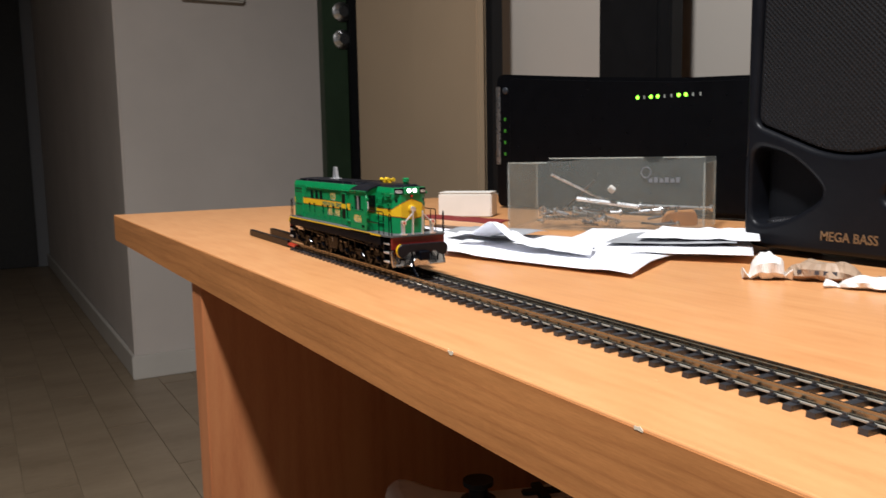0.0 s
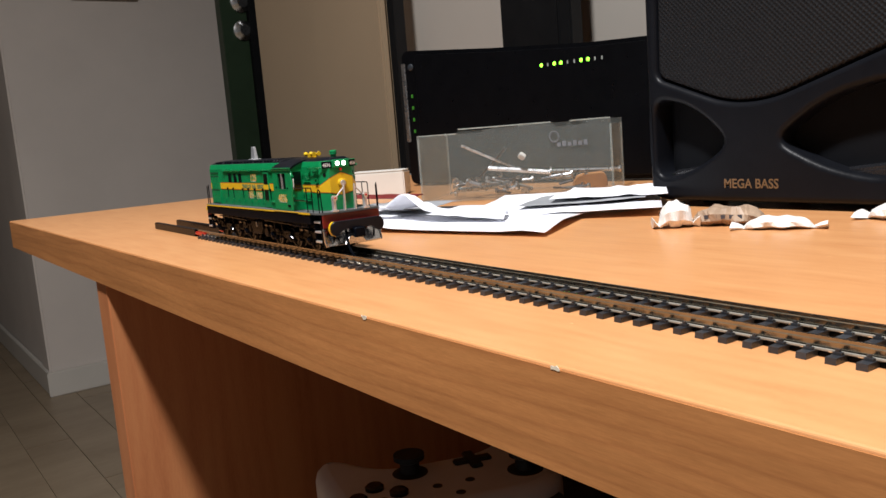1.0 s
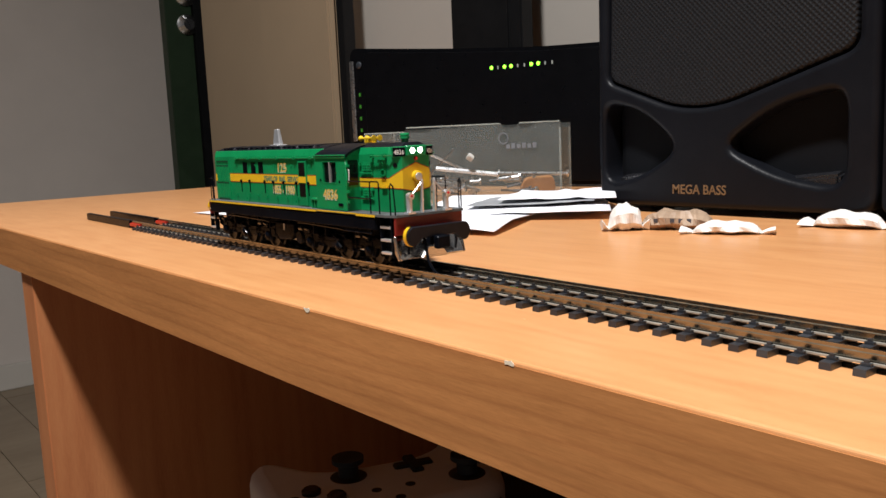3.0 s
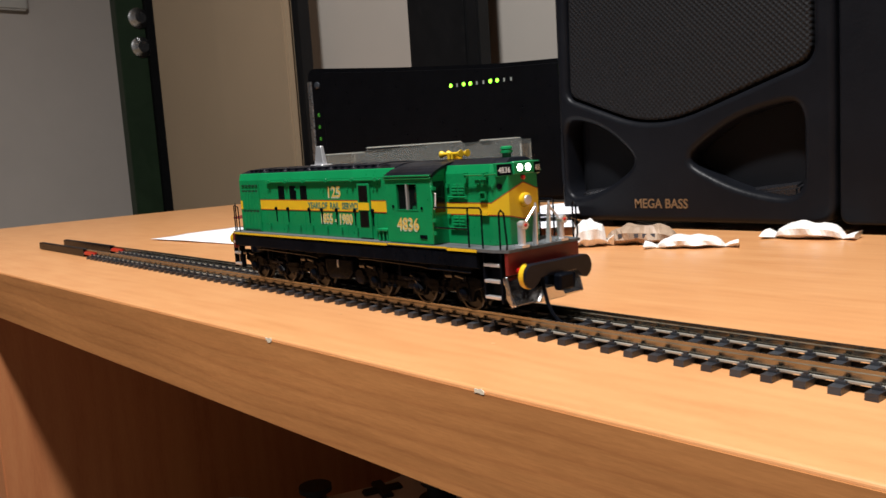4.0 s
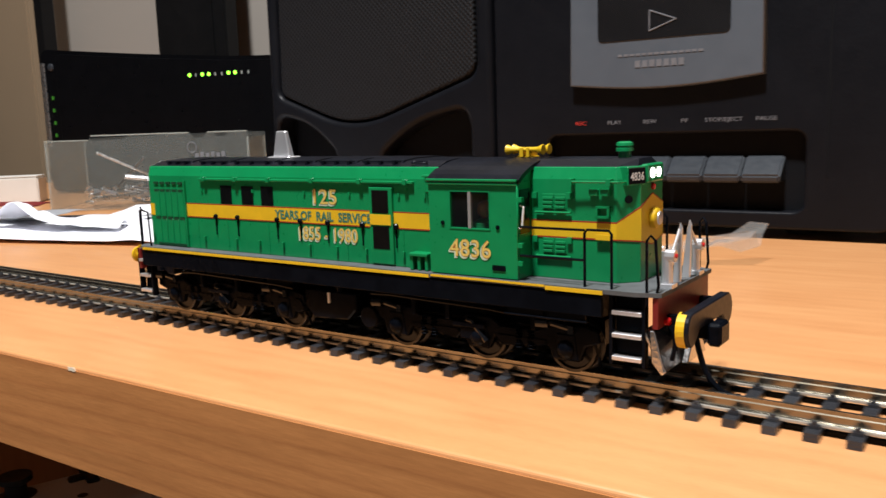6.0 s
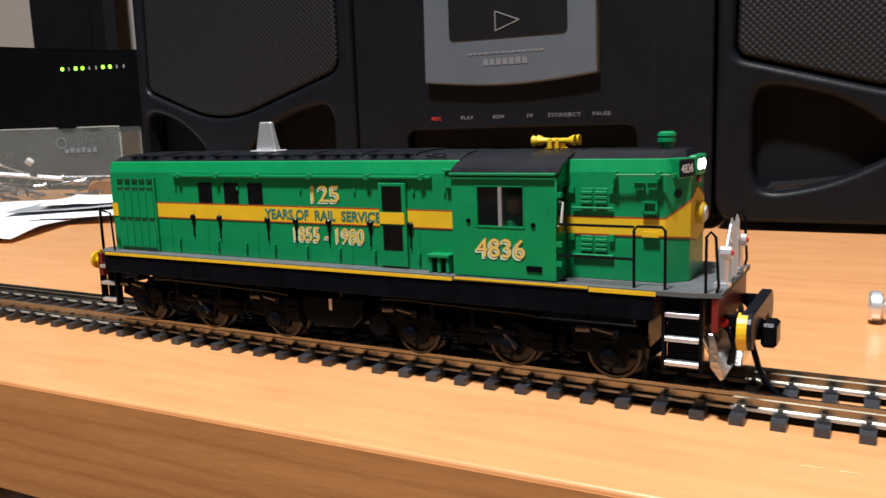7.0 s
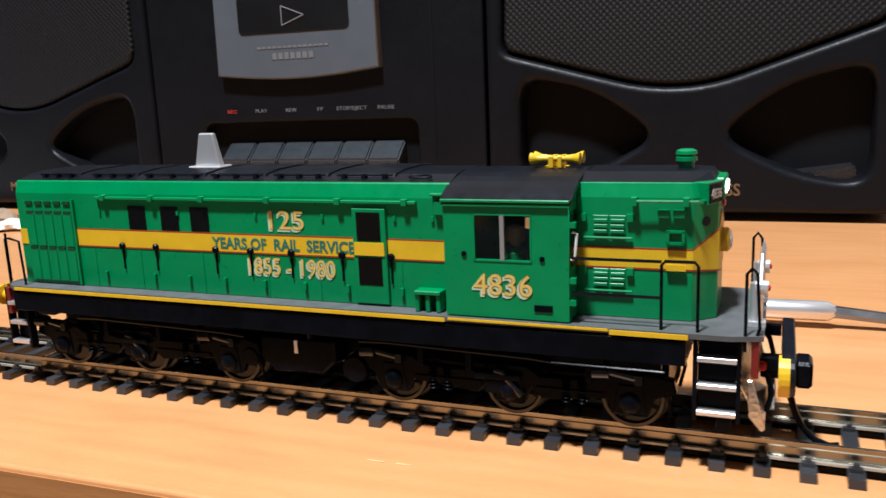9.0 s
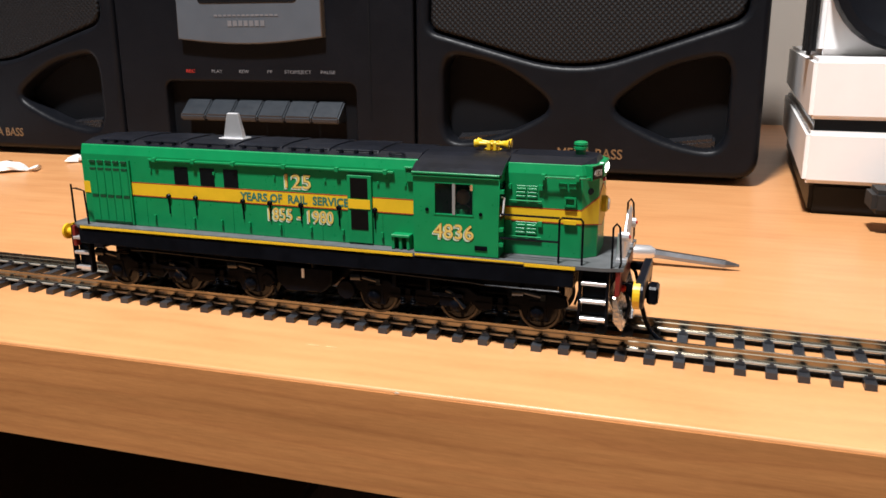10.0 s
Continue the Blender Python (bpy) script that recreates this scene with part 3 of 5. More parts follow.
for y in (-0.0087, 0.0087):
    part("rail", Shape().prism([(y + u, 0.00182 + w * 1.145) for u, w in RAIL], "x", -0.53, T1), "rail", track)
    part("rail_foot", Shape().box(-0.53, y - 0.00150, 0.00182, T1, y + 0.00150, 0.00228), "foot", track, "pale rail foot")
    part("railhead", Shape().box(-0.53, y - 0.00046, ZR + 0.00001, T1, y + 0.00046, ZR + 0.00004), "railtop", track, "polished railhead")
for y in (-0.0087, 0.0087):
    part("rail_end_cover", Shape().box(-0.531, y - 0.0017, 0.0001, T0 - 0.0125, y + 0.0017, 0.0052), "black", track, "black cover on the rail end", 0.0004)
for k, y in enumerate((-0.0087, 0.0087)):
    part("rail_joiner", Shape().box(T0 - 0.012, y - 0.0016, 0.0015, T0 + 0.006, y + 0.0016, 0.0036), "plastic_red", track, "red plastic rail joiner", 0.0003)


def sleeper_shape():
    s = Shape()
    s.prism([(-0.0142, 0), (0.0142, 0), (0.0140, 0.0016), (-0.0140, 0.0016)], "x", -0.00138, 0.00138)
    for y in (-0.0087, 0.0087):
        for d in (-0.0021, 0.0021):
            s.box(-0.0011, y + d - 0.0006, 0.0016, 0.0011, y + d + 0.0006, 0.0023)
            s.box(-0.0005, y + d - 0.0004, 0.0022, 0.0005, y + d + 0.0004, 0.0030)
    return s.mesh("sleeper")


sleeper_me = sleeper_shape()
sleeper_me.materials.append(M["sleeper"])
web = Shape()
for y in (-0.0087, 0.0087):
    web.box(T0, y - 0.0006, 0.0001, T1, y + 0.0006, 0.0010)
part("sleeper_web", web, "black", track)
x = 0.3084 - PITCH * math.floor((0.3084 - T0) / PITCH)
while x < T1:
    ob = new("sleeper", sleeper_me)
    ob.parent, ob.location = track, (x, 0, 0.00006)
    x += PITCH

# ---- portable stereo ----
YF = 0.295
stereo = thing("portable_stereo", "charcoal portable stereo with two ported speakers", "stereo")


def speaker(x0, x1, vx, holes, label):
    top = 0.26
    v = 0.0628
    body = Shape()
    body.prism(rounded([(x0 + 0.004, YF + 0.012), (x1 - 0.004, YF + 0.012), (x1, YF + 0.16), (x0, YF + 0.16)], 0.01), "z", 0.006, top)
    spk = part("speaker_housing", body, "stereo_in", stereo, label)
    outline = rounded([(x0, 0.004), (x1, 0.004), (x1 - 0.001, top), (x0 + 0.001, top)], [0.012, 0.012, 0.02, 0.02])
    up = rounded([(x0 + 0.008, 0.082), (vx - 0.014, v), (vx + 0.014, v), (x1 - 0.0105, 0.088), (x1 - 0.012, top - 0.02), (x0 + 0.012, top - 0.02)], [0.006, 0.014, 0.014, 0.008, 0.02, 0.02])
    front = plate([outline, up, *holes], 0.018, 0.0035)
    part("front_panel", upright(front, YF + 0.010), "stereo", spk)
    me = plate([rounded([(x0 + 0.009, 0.0832), (vx - 0.014, v + 0.0012), (vx + 0.014, v + 0.0012), (x1 - 0.0117, 0.0890), (x1 - 0.0132, top - 0.022), (x0 + 0.0132, top - 0.022)], [0.006, 0.014, 0.014, 0.008, 0.02, 0.02])], 0.012, 0.002)
    part("grille", upright(me, YF + 0.007), "cloth", spk, "fine black speaker mesh")
    side = Shape()
    for a, b in ((x0, x0 + 0.006), (x1 - 0.006, x1)):
        side.box(a, YF + 0.018, 0.006, b, YF + 0.165, top - 0.004)
    part("side_wall", side, "stereo", spk, "", 0.002)
    return spk


def port(a, b, tip_left):
    """A port opening: a rounded triangle with a blunt tip."""
    w = b - a
    if tip_left:
        pts = [(a, 0.040), (a + 0.45 * w, 0.0625), (b - 0.004, 0.069), (b, 0.060), (b, 0.026), (b - 0.006, 0.0175), (a + 0.45 * w, 0.0235)]
        return rounded(pts, [0.012, 0.02, 0.008, 0.006, 0.006, 0.012, 0.02])
    pts = [(b, 0.040), (b - 0.45 * w, 0.0235), (a + 0.006, 0.0175), (a, 0.026), (a, 0.060), (a + 0.004, 0.069), (b - 0.45 * w, 0.0625)]
    return rounded(pts, [0.012, 0.02, 0.012, 0.006, 0.006, 0.008, 0.02])


left = speaker(-0.2165, -0.0405, -0.143, [port(-0.2115, -0.1555, False), port(-0.1270, -0.0565, True)], "left speaker of the stereo")
right = speaker(0.164, 0.3555, 0.2560, [port(0.181, 0.2475, False), port(0.2745, 0.3385, True)], "right speaker of the stereo")
for spk, holes in ((left, ((-0.209, -0.16, 1), (-0.120, -0.059, -1))), (right, ((0.184, 0.242, 1), (0.281, 0.336, -1)))):
    for a, b, d in holes:
        s = Shape()
        low = (a + 0.003, b - 0.018) if d > 0 else (a + 0.018, b - 0.003)
        s.add([(low[0], YF + 0.004, 0.020), (low[1], YF + 0.004, 0.0245), (low[1], YF + 0.030, 0.030), (low[0], YF + 0.030, 0.028),
               (low[0], YF + 0.004, 0.016), (low[1], YF + 0.004, 0.016), (low[1], YF + 0.030, 0.016), (low[0], YF + 0.030, 0.016)],
              [(0, 1, 2, 3), (4, 7, 6, 5), (0, 4, 5, 1), (2, 6, 7, 3), (1, 5, 6, 2), (0, 3, 7, 4)])
        part("port_lip", s, "lip", spk, "glossy lower lip of the port, lightened for its highlight", 0.0015)
for cx in (-0.1415, 0.2665):
    me = lettering("MEGA BASS", 0.0078, 0.00015, 0.036, 0.00012)
    part("lettering", me, "bronze", left if cx < 0 else right, "bronze printed words", at=Matrix.Translation((cx, YF - 0.0026, 0.0125)) @ STAND)

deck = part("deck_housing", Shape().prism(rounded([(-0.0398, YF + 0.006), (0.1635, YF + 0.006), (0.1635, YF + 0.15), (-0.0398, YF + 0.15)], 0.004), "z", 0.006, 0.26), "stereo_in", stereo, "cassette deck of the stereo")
front = plate([rounded([(-0.039, 0.005), (0.163, 0.005), (0.163, 0.258), (-0.039, 0.258)], 0.006),
               rounded([(-0.006, 0.0135), (0.126, 0.0135), (0.126, 0.0515), (-0.006, 0.0515)], 0.006)], 0.012, 0.0015)
part("front_panel", upright(front, YF + 0.006), "stereo", deck)
part("seam", Shape().box(0.1350, YF - 0.0018, 0.03, 0.1362, YF - 0.0012, 0.25), "stereo_in", deck)
arc = [(0.0095 + 0.0985 * k / 12, 0.0775 - 0.0035 * math.sin(math.pi * k / 12) + 0.001 * k / 12) for k in range(13)]
door_me = plate([arc + [(0.106, 0.24), (0.0115, 0.24)]], 0.007, 0.001)
cass = part("cassette_door", upright(door_me, YF - 0.0020), "deck", stereo, "blue-grey cassette door")
win = plate([rounded([(0.0255, 0.0985), (0.0925, 0.0985), (0.0925, 0.150), (0.0255, 0.150)], 0.003)], 0.0012, 0.0003)
part("cassette_window", upright(win, YF - 0.0059), "gloss", cass, "glossy black cassette window")
tri = Shape()
for a, b in (((0.0530, 0.1125), (0.0530, 0.1025)), ((0.0530, 0.1025), (0.0665, 0.1072)), ((0.0665, 0.1072), (0.0530, 0.1125))):
    tri.tube([(a[0], YF - 0.0070, a[1]), (b[0], YF - 0.0070, b[1])], 0.00035, 5)
part("play_mark", tri, "print", cass, "pale triangle outline")
for cx, cz, w in ((0.0585, 0.0915, 0.044), (0.0585, 0.0868, 0.026)):
    bars = Shape()
    n = 14 if w > 0.03 else 7
    for k in range(n):
        bars.box(cx - w / 2 + w * k / n, YF - 0.0068, cz - (0.0006 if w > 0.03 else 0.0017), cx - w / 2 + w * (k + 0.75) / n, YF - 0.0064, cz + (0.0006 if w > 0.03 else 0.0017))
    part("print_line", bars, "print", cass, "small pale printed line")
for words, cx, w, mt in (("REC", 0.0135, 0.0068, "redprint"), ("PLAY", 0.0325, 0.0085, "print"), ("REW", 0.0515, 0.0075, "print"), ("FF", 0.0695, 0.0038, "print"), ("STOP/EJECT", 0.0885, 0.020, "print"), ("PAUSE", 0.1085, 0.0105, "print")):
    part("lettering", lettering(words, 0.0028, 0.0001, w * 0.9), mt, deck, "small printed key name", at=Matrix.Translation((cx, YF - 0.0016, 0.0570)) @ STAND)
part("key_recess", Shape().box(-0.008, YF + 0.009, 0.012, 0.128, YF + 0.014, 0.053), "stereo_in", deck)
for k in range(6):
    a = 0.0062 + k * 0.0184
    s = Shape().prism([(YF - 0.006, 0.0275), (YF - 0.0065, 0.0310), (YF + 0.004, 0.0400), (YF + 0.009, 0.0400), (YF + 0.009, 0.0275)], "x", a, a + 0.0179)
    key = part("key", s, "key", deck, "grey piano key of the tape deck", 0.0009)
for fx in (-0.19, -0.07, 0.0, 0.12, 0.19, 0.33):
    part("foot", Shape().lathe((fx, YF + 0.03, 0), (0, 0, 1), [(0.008, 0), (0.008, 0.007)], 16), "rubber", stereo)
    part("foot", Shape().lathe((fx, YF + 0.13, 0), (0, 0, 1), [(0.008, 0), (0.008, 0.007)], 16), "rubber", stereo)

# ---- router ----
RA = math.degrees(math.atan2(0.013, 0.0558))
router = thing("router", "black upright router with a row of green lights", "router", at=pose(-0.463, 0.4315, 0, 0, 0, RA))
s = Shape().prism(rounded([(-0.192, 0.002), (0.16, 0.002), (0.16, 0.128), (0.05, 0.1315), (-0.06, 0.140), (-0.192, 0.1525)], [0.01, 0.01, 0.01, 0.02, 0.02, 0.012]), "y", 0.001, 0.034)
part("body", s, "router", router, "", 0.0015)
me = plate([rounded([(-0.169, 0.006), (0.155, 0.006), (0.155, 0.124), (0.05, 0.1275), (-0.06, 0.136), (-0.169, 0.146)], 0.008)], 0.002, 0.0005)
part("front_panel", upright(me, 0.0002), "router", router, "glossy black front panel")
part("side_strip", Shape().box(-0.1915, -0.0006, 0.050, -0.1855, 0.004, 0.138), "steel", router, "grey strip on the side", 0.0008)
for k in range(10):
    lx = -0.0005 + k * 0.00752
    lit = k in (0, 2, 3, 6, 7)
    led = Shape().lathe((lx, -0.0006, 0.1158), (0, -1, 0), [(0.0021, 0), (0.0019, 0.0008), (0.0010, 0.0012)], 14) if lit else Shape().box(lx - 0.0008, -0.0014, 0.1140, lx + 0.0008, -0.0008, 0.1172)
    part("indicator", led, "led" if lit else "leddim", router, "lit green indicator" if lit else "unlit indicator")
    part("caption_bar", Shape().box(lx - 0.0007, -0.0012, 0.1048 + 0.001 * (k % 3), lx + 0.0007, -0.00085, 0.1122), "leddim", router)
    part("caption_mark", Shape().box(lx - 0.0011, -0.0012, 0.1192, lx + 0.0011, -0.00085, 0.1206).box(lx - 0.0004, -0.0012, 0.1207, lx + 0.0004, -0.00085, 0.1216), "leddim", router)
part("power_button", Shape().lathe((-0.1775, 0.0012, 0.1330), (0, -1, 0), [(0.0040, 0), (0.0038, 0.0012), (0.0030, 0.0018), (0.0012, 0.0020)], 18), "key", router, "round grey power button", 0, True)
for k in range(4):
    part("indicator", Shape().box(-0.1788, -0.0008, 0.060 + k * 0.013, -0.1770, 0.0012, 0.064 + k * 0.013), "greenled_dim", router, "small green indicator", 0.0003)

# small white carton beyond the papers
carton = thing("carton", "small plain white cardboard carton", "carton", at=pose(-0.581, 0.271, 0, 0, 0, 46))
part("carton_body", Shape().box(0, 0, 0, 0.055, 0.032, 0.0240), "card", carton, "", 0.0012)
part("carton_flap", Shape().box(0.0006, 0.0006, 0.0241, 0.0544, 0.0314, 0.0252), "card", carton, "", 0.0004)

# ---- clear tub of screws ----
TA = math.degrees(math.atan2(0.098, 0.132))
tub = thing("plastic_tub", "hazy clear plastic tub holding loose screws", "tub", at=pose(-0.430, 0.253, 0.001, 0, 0, TA))
TW, TD, TH = 0.161, 0.085, 0.0585


def wall_notched(y0, y1):
    return Shape().prism([(0, 0), (TW, 0), (TW, TH), (0.128, TH), (0.126, TH - 0.003), (0.118, TH - 0.0035), (0.115, TH), (0.066, TH), (0.064, TH - 0.001), (0.036, TH - 0.001), (0.035, TH - 0.0035), (0, TH - 0.0035)], "y", y0, y1)


part("front_wall", wall_notched(0, 0.0016), "tub", tub)
part("back_wall", wall_notched(TD - 0.0016, TD), "tub", tub)
part("side_wall", Shape().box(0, 0.0018, 0, 0.0016, TD - 0.0018, TH - 0.004), "tubedge", tub)
part("side_wall", Shape().box(TW - 0.0016, 0.0018, 0, TW, TD - 0.0018, TH - 0.004), "tubedge", tub)
for x0, x1, z in ((0.0005, 0.035, TH - 0.0034), (0.0365, 0.114, TH + 0.0001), (0.1285, TW - 0.0005, TH + 0.0001)):
    part("rim", Shape().box(x0, -0.0003, z, x1, 0.0019, z + 0.0011), "tubedge", tub, "pale cut rim", 0.0003)
part("tub_floor", Shape().box(0.0018, 0.0018, 0, TW - 0.0018, TD - 0.0018, 0.0016), "tub", tub)
ring = [(0.116 + 0.0036 * math.cos(k * math.pi / 8), -0.0003, 0.0475 + 0.0042 * math.sin(k * math.pi / 8)) for k in range(17)]
part("moulded_ring", Shape().tube(ring, 0.0005, 5, caps=False), "print", tub, "pale moulded ring")
for k in range(6):
    part("moulded_bar", Shape().box(0.118 + k * 0.0042, -0.0003, 0.0395, 0.1210 + k * 0.0042, -0.00005, 0.0395 + (0.0042 if k % 2 else 0.0032)), "print", tub)
rng = random.Random(11)
bits = [((0.03, 0.03, 0.045), (0.075, 0.04, 0.022), 0.0012), ((0.068, 0.03, 0.040), (0.035, 0.05, 0.012), 0.001), ((0.055, 0.02, 0.025), (0.105, 0.03, 0.018), 0.0022), ((0.10, 0.03, 0.019), (0.16, 0.05, 0.016), 0.0016), ((0.02, 0.04, 0.006), (0.07, 0.02, 0.010), 0.002)]
for k in range(40):
    p = Vector((rng.uniform(0.012, TW - 0.02), rng.uniform(0.01, TD - 0.02), rng.uniform(0.003, 0.014)))
    a = rng.uniform(0, 6.28)
    q = p + Vector((math.cos(a), math.sin(a) * 0.4, rng.uniform(-0.1, 0.25))) * rng.uniform(0.008, 0.022)
    q.x, q.y, q.z = min(max(q.x, 0.006), TW - 0.006), min(max(q.y, 0.006), TD - 0.008), max(q.z, 0.003)
    bits.append((p, q, rng.uniform(0.0007, 0.0018)))
screw_group = "screws in the tub"
for p, q, r in bits:
    p, q = Vector(p), Vector(q)
    scr = thing("screw", "loose bright metal screw in the clear tub", "screw", screw_group, at=tub.matrix_basis)
    part("shank", Shape().tube([p, q], r, 7), "gunmetal" if r < 0.0012 else "steel", scr, "", 0, True)
    part("head", Shape().tube([q, q + (q - p).normalized() * 0.0016], r * 2.0, 10), "steel", scr, "", 0, True)
nut = thing("nut", "small white plastic nut in the tub", "nut", at=tub.matrix_basis @ pose(0.0845, 0.02, 0.033, 30, 40, 20))
part("nut_body", Shape().box(-0.0028, -0.0028, -0.0022, 0.0028, 0.0028, 0.0022), "card", nut, "", 0.0006)
clip = thing("clip", "orange plastic clip in the tub", "clip", at=tub.matrix_basis @ pose(0.138, 0.03, 0.0095, 10, 0, 15))
part("clip_body", Shape().prism(rounded([(-0.015, -0.006), (0.015, -0.006), (0.013, 0.006), (-0.010, 0.005)], 0.004), "y", -0.004, 0.004), "flesh", clip, "", 0.0008)


# ---- papers ----
def sheet(name, corners, z, material, label, category, fold=0.0, seed=1, n=22, lift=None, thick=0.0003):
    """A loose sheet over four corners, with soft waves; lift raises edges."""
    rs = random.Random(seed)
    a, b, c, d = [Vector((*p, 0)) for p in corners]
    ph = [rs.uniform(0, 6.28) for _ in range(4)]
    v, f = [], []
    for j in range(n + 1):
        for i in range(n + 1):
            u, w = i / n, j / n
            p = a * (1 - u) * (1 - w) + b * u * (1 - w) + c * u * w + d * (1 - u) * w
            h = fold * (0.5 + 0.5 * math.sin(5 * u + 3 * w + ph[0])) * (0.5 + 0.5 * math.sin(7 * w - 2 * u + ph[1]))
            h += fold * 0.4 * noise.noise(Vector((u * 5 + seed, w * 5, 0.3))) ** 2 * 3
            if lift:
                h += lift(u, w)
            v.append((p.x, p.y, z + max(0, h)))
    m = n + 1
    top = len(v)
    v += [(p[0], p[1], p[2] + thick) for p in v]
    for j in range(n):
        for i in range(n):
            q = (j * m + i, j * m + i + 1, (j + 1) * m + i + 1, (j + 1) * m + i)
            f.append(tuple(reversed(q)))
            f.append(tuple(k + top for k in q))
    for k in range(n):
        for p, q in ((k, k + 1), (n * m + k + 1, n * m + k), ((k + 1) * m, k * m), (k * m + n, (k + 1) * m + n)):
            f.append((p, q, q + top, p + top))
    me = bpy.data.meshes.new(name)
    me.from_pydata(v, [], f)
    for q in me.polygons:
        q.use_smooth = True
    me.materials.append(M[material])
    return tagged(new(name, me), label, category, "papers on the desk")


sheet("paper_sheet", [(-0.490, 0.128), (-0.300, 0.146), (-0.310, 0.240), (-0.505, 0.215)], 0.0004, "paper", "creased white sheet of paper lying on the desk", "paper", 0.0012, 3)
sheet("paper_sheet", [(-0.330, 0.120), (-0.175, 0.158), (-0.235, 0.262), (-0.400, 0.215)], 0.0022, "paper", "white sheet with a torn folded corner", "paper", 0.0022, 7)
sheet("paper_sheet", [(-0.275, 0.180), (-0.172, 0.250), (-0.245, 0.335), (-0.330, 0.262)], 0.0040, "paper", "white sheet lying across other papers", "paper", 0.0015, 9,
      lift=lambda u, w: 0.004 * (1 - u) * w)
sheet("folded_leaflet", [(-0.262, 0.215), (-0.200, 0.268), (-0.250, 0.330), (-0.305, 0.285)], 0.0072, "greypaper", "grey folded leaflet among the papers", "leaflet", 0.0015, 12,
      lift=lambda u, w: 0.0032 * math.sin(math.pi * w) * u)
sheet("paper_sheet", [(-0.250, 0.232), (-0.192, 0.280), (-0.238, 0.330), (-0.290, 0.295)], 0.0098, "paper", "white sheet curling over a leaflet", "paper", 0.002, 15,
      lift=lambda u, w: 0.0032 * math.sin(math.pi * w) * u)
sheet("folded_leaflet", [(-0.400, 0.172), (-0.330, 0.182), (-0.345, 0.232), (-0.420, 0.214)], 0.0062, "greypaper", "grey printed leaflet under the papers", "leaflet", 0.002, 18)
sheet("red_card", [(-0.500, 0.205), (-0.400, 0.222), (-0.415, 0.245), (-0.510, 0.228)], 0.0085, "redcard", "dark red card on the papers", "card", 0.001, 21, thick=0.0012)
sheet("torn_paper", [(-0.345, 0.150), (-0.225, 0.172), (-0.248, 0.196), (-0.352, 0.186)], 0.0060, "paper", "torn crumpled strip of white paper", "paper", 0.004, 31,
      lift=lambda u, w: 0.0125 * max(0, 1 - abs(u - 0.3) * 6) * (1 - w) + 0.002 * (1 - u))


# ---- sweet wrappers ----
def crumple(name, at, size, seed, material, label, ends=True):
    """A twisted sweet wrapper: a crumpled pouch with two fanned ends."""
    L, W, H = size
    n, m = 22, 9
    v, f = [], []
    for i in range(n + 1):
        u = i / n * 2 - 1
        body = max(0.0, 1 - (abs(u) / 0.72) ** 3) ** 0.5 if abs(u) < 0.70 else 0.0
        fan = max(0.0, (abs(u) - 0.66) / 0.34)
        w = W * (0.22 + 0.78 * body + (0.75 * fan if ends else 0))
        h = H * (0.10 + 0.9 * body + 0.28 * fan)
        for k in range(m):
            a = 2 * math.pi * k / m
            d = 1 + 0.38 * noise.noise(Vector((u * 4 + seed, math.cos(a) * 1.6, math.sin(a) * 1.6)))
            y, z = w / 2 * math.cos(a) * d, h / 2 * (1 + math.sin(a) * d)
            z += 0.5 * H * fan * abs(noise.noise(Vector((k * 1.3, seed, u))))
            v.append((u * L / 2 + 0.002 * noise.noise(Vector((k, u * 3, seed))), y, max(0.0002, z)))
    for i in range(n):
        f += [(i * m + k, i * m + (k + 1) % m, (i + 1) * m + (k + 1) % m, (i + 1) * m + k) for k in range(m)]
    f += [tuple(reversed(range(m))), tuple(range(n * m, (n + 1) * m))]
    root = thing(name, label, "sweet wrapper", "sweet wrappers on the desk", at=at)
    part("pouch", Shape().add(v, f), material, root)
    return root


def wrapper_print(root, L):
    s = Shape()
    for k in range(5):
        a = -L * 0.2 + k * L * 0.08
        s.box(a, -0.0094, 0.0042, a + L * 0.04, -0.0088, 0.0062)
    part("print_line", s, "ink", root, "dark printed bars")


w1 = crumple("sweet_wrapper", pose(-0.114, 0.232, 0, 0, 0, 24), (0.052, 0.020, 0.0100), 2, "wrapbrown", "crumpled brown and white sweet wrapper")
wrapper_print(w1, 0.052)
crumple("sweet_wrapper", pose(-0.1335, 0.2135, 0, 0, 0, 48), (0.024, 0.014, 0.014), 8, "wrap", "crumpled white end of a sweet wrapper")
crumple("sweet_wrapper", pose(-0.083, 0.228, 0, 0, 0, 28), (0.044, 0.015, 0.0062), 5, "wrap", "flattened white sweet wrapper")
crumple("sweet_wrapper", pose(-0.046, 0.276, 0, 0, 0, 8), (0.044, 0.018, 0.0085), 9, "wrap", "crumpled white sweet wrapper by the stereo")


# clear cellophane with a twist
def film_strip(path, widths, seed):
    v, f = [], []
    m = 10
    for i, (p, w) in enumerate(zip(path, widths)):
        for k in range(m):
            t = k / (m - 1) - 0.5
            v.append((p[0] + 0.15 * w * t, p[1] + w * t, max(0.0003, p[2] + 0.5 * w * noise.noise(Vector((i * 0.6 + seed, k * 0.5, 0))) + (0.4 * w * abs(t)))))
    for i in range(len(path) - 1):
        f += [(i * m + k, i * m + k + 1, (i + 1) * m + k + 1, (i + 1) * m + k) for k in range(m - 1)]
    me = bpy.data.meshes.new("film")
    me.from_pydata(v, [], f)
    ob = part("film", me, "film")
    ob.modifiers.new("thickness", "SOLIDIFY").thickness = 0.0004
    return ob


cello = thing("cellophane_wrapper", "twisted clear cellophane sweet wrapper", "cellophane", at=pose(0.007, 0.006, 0))
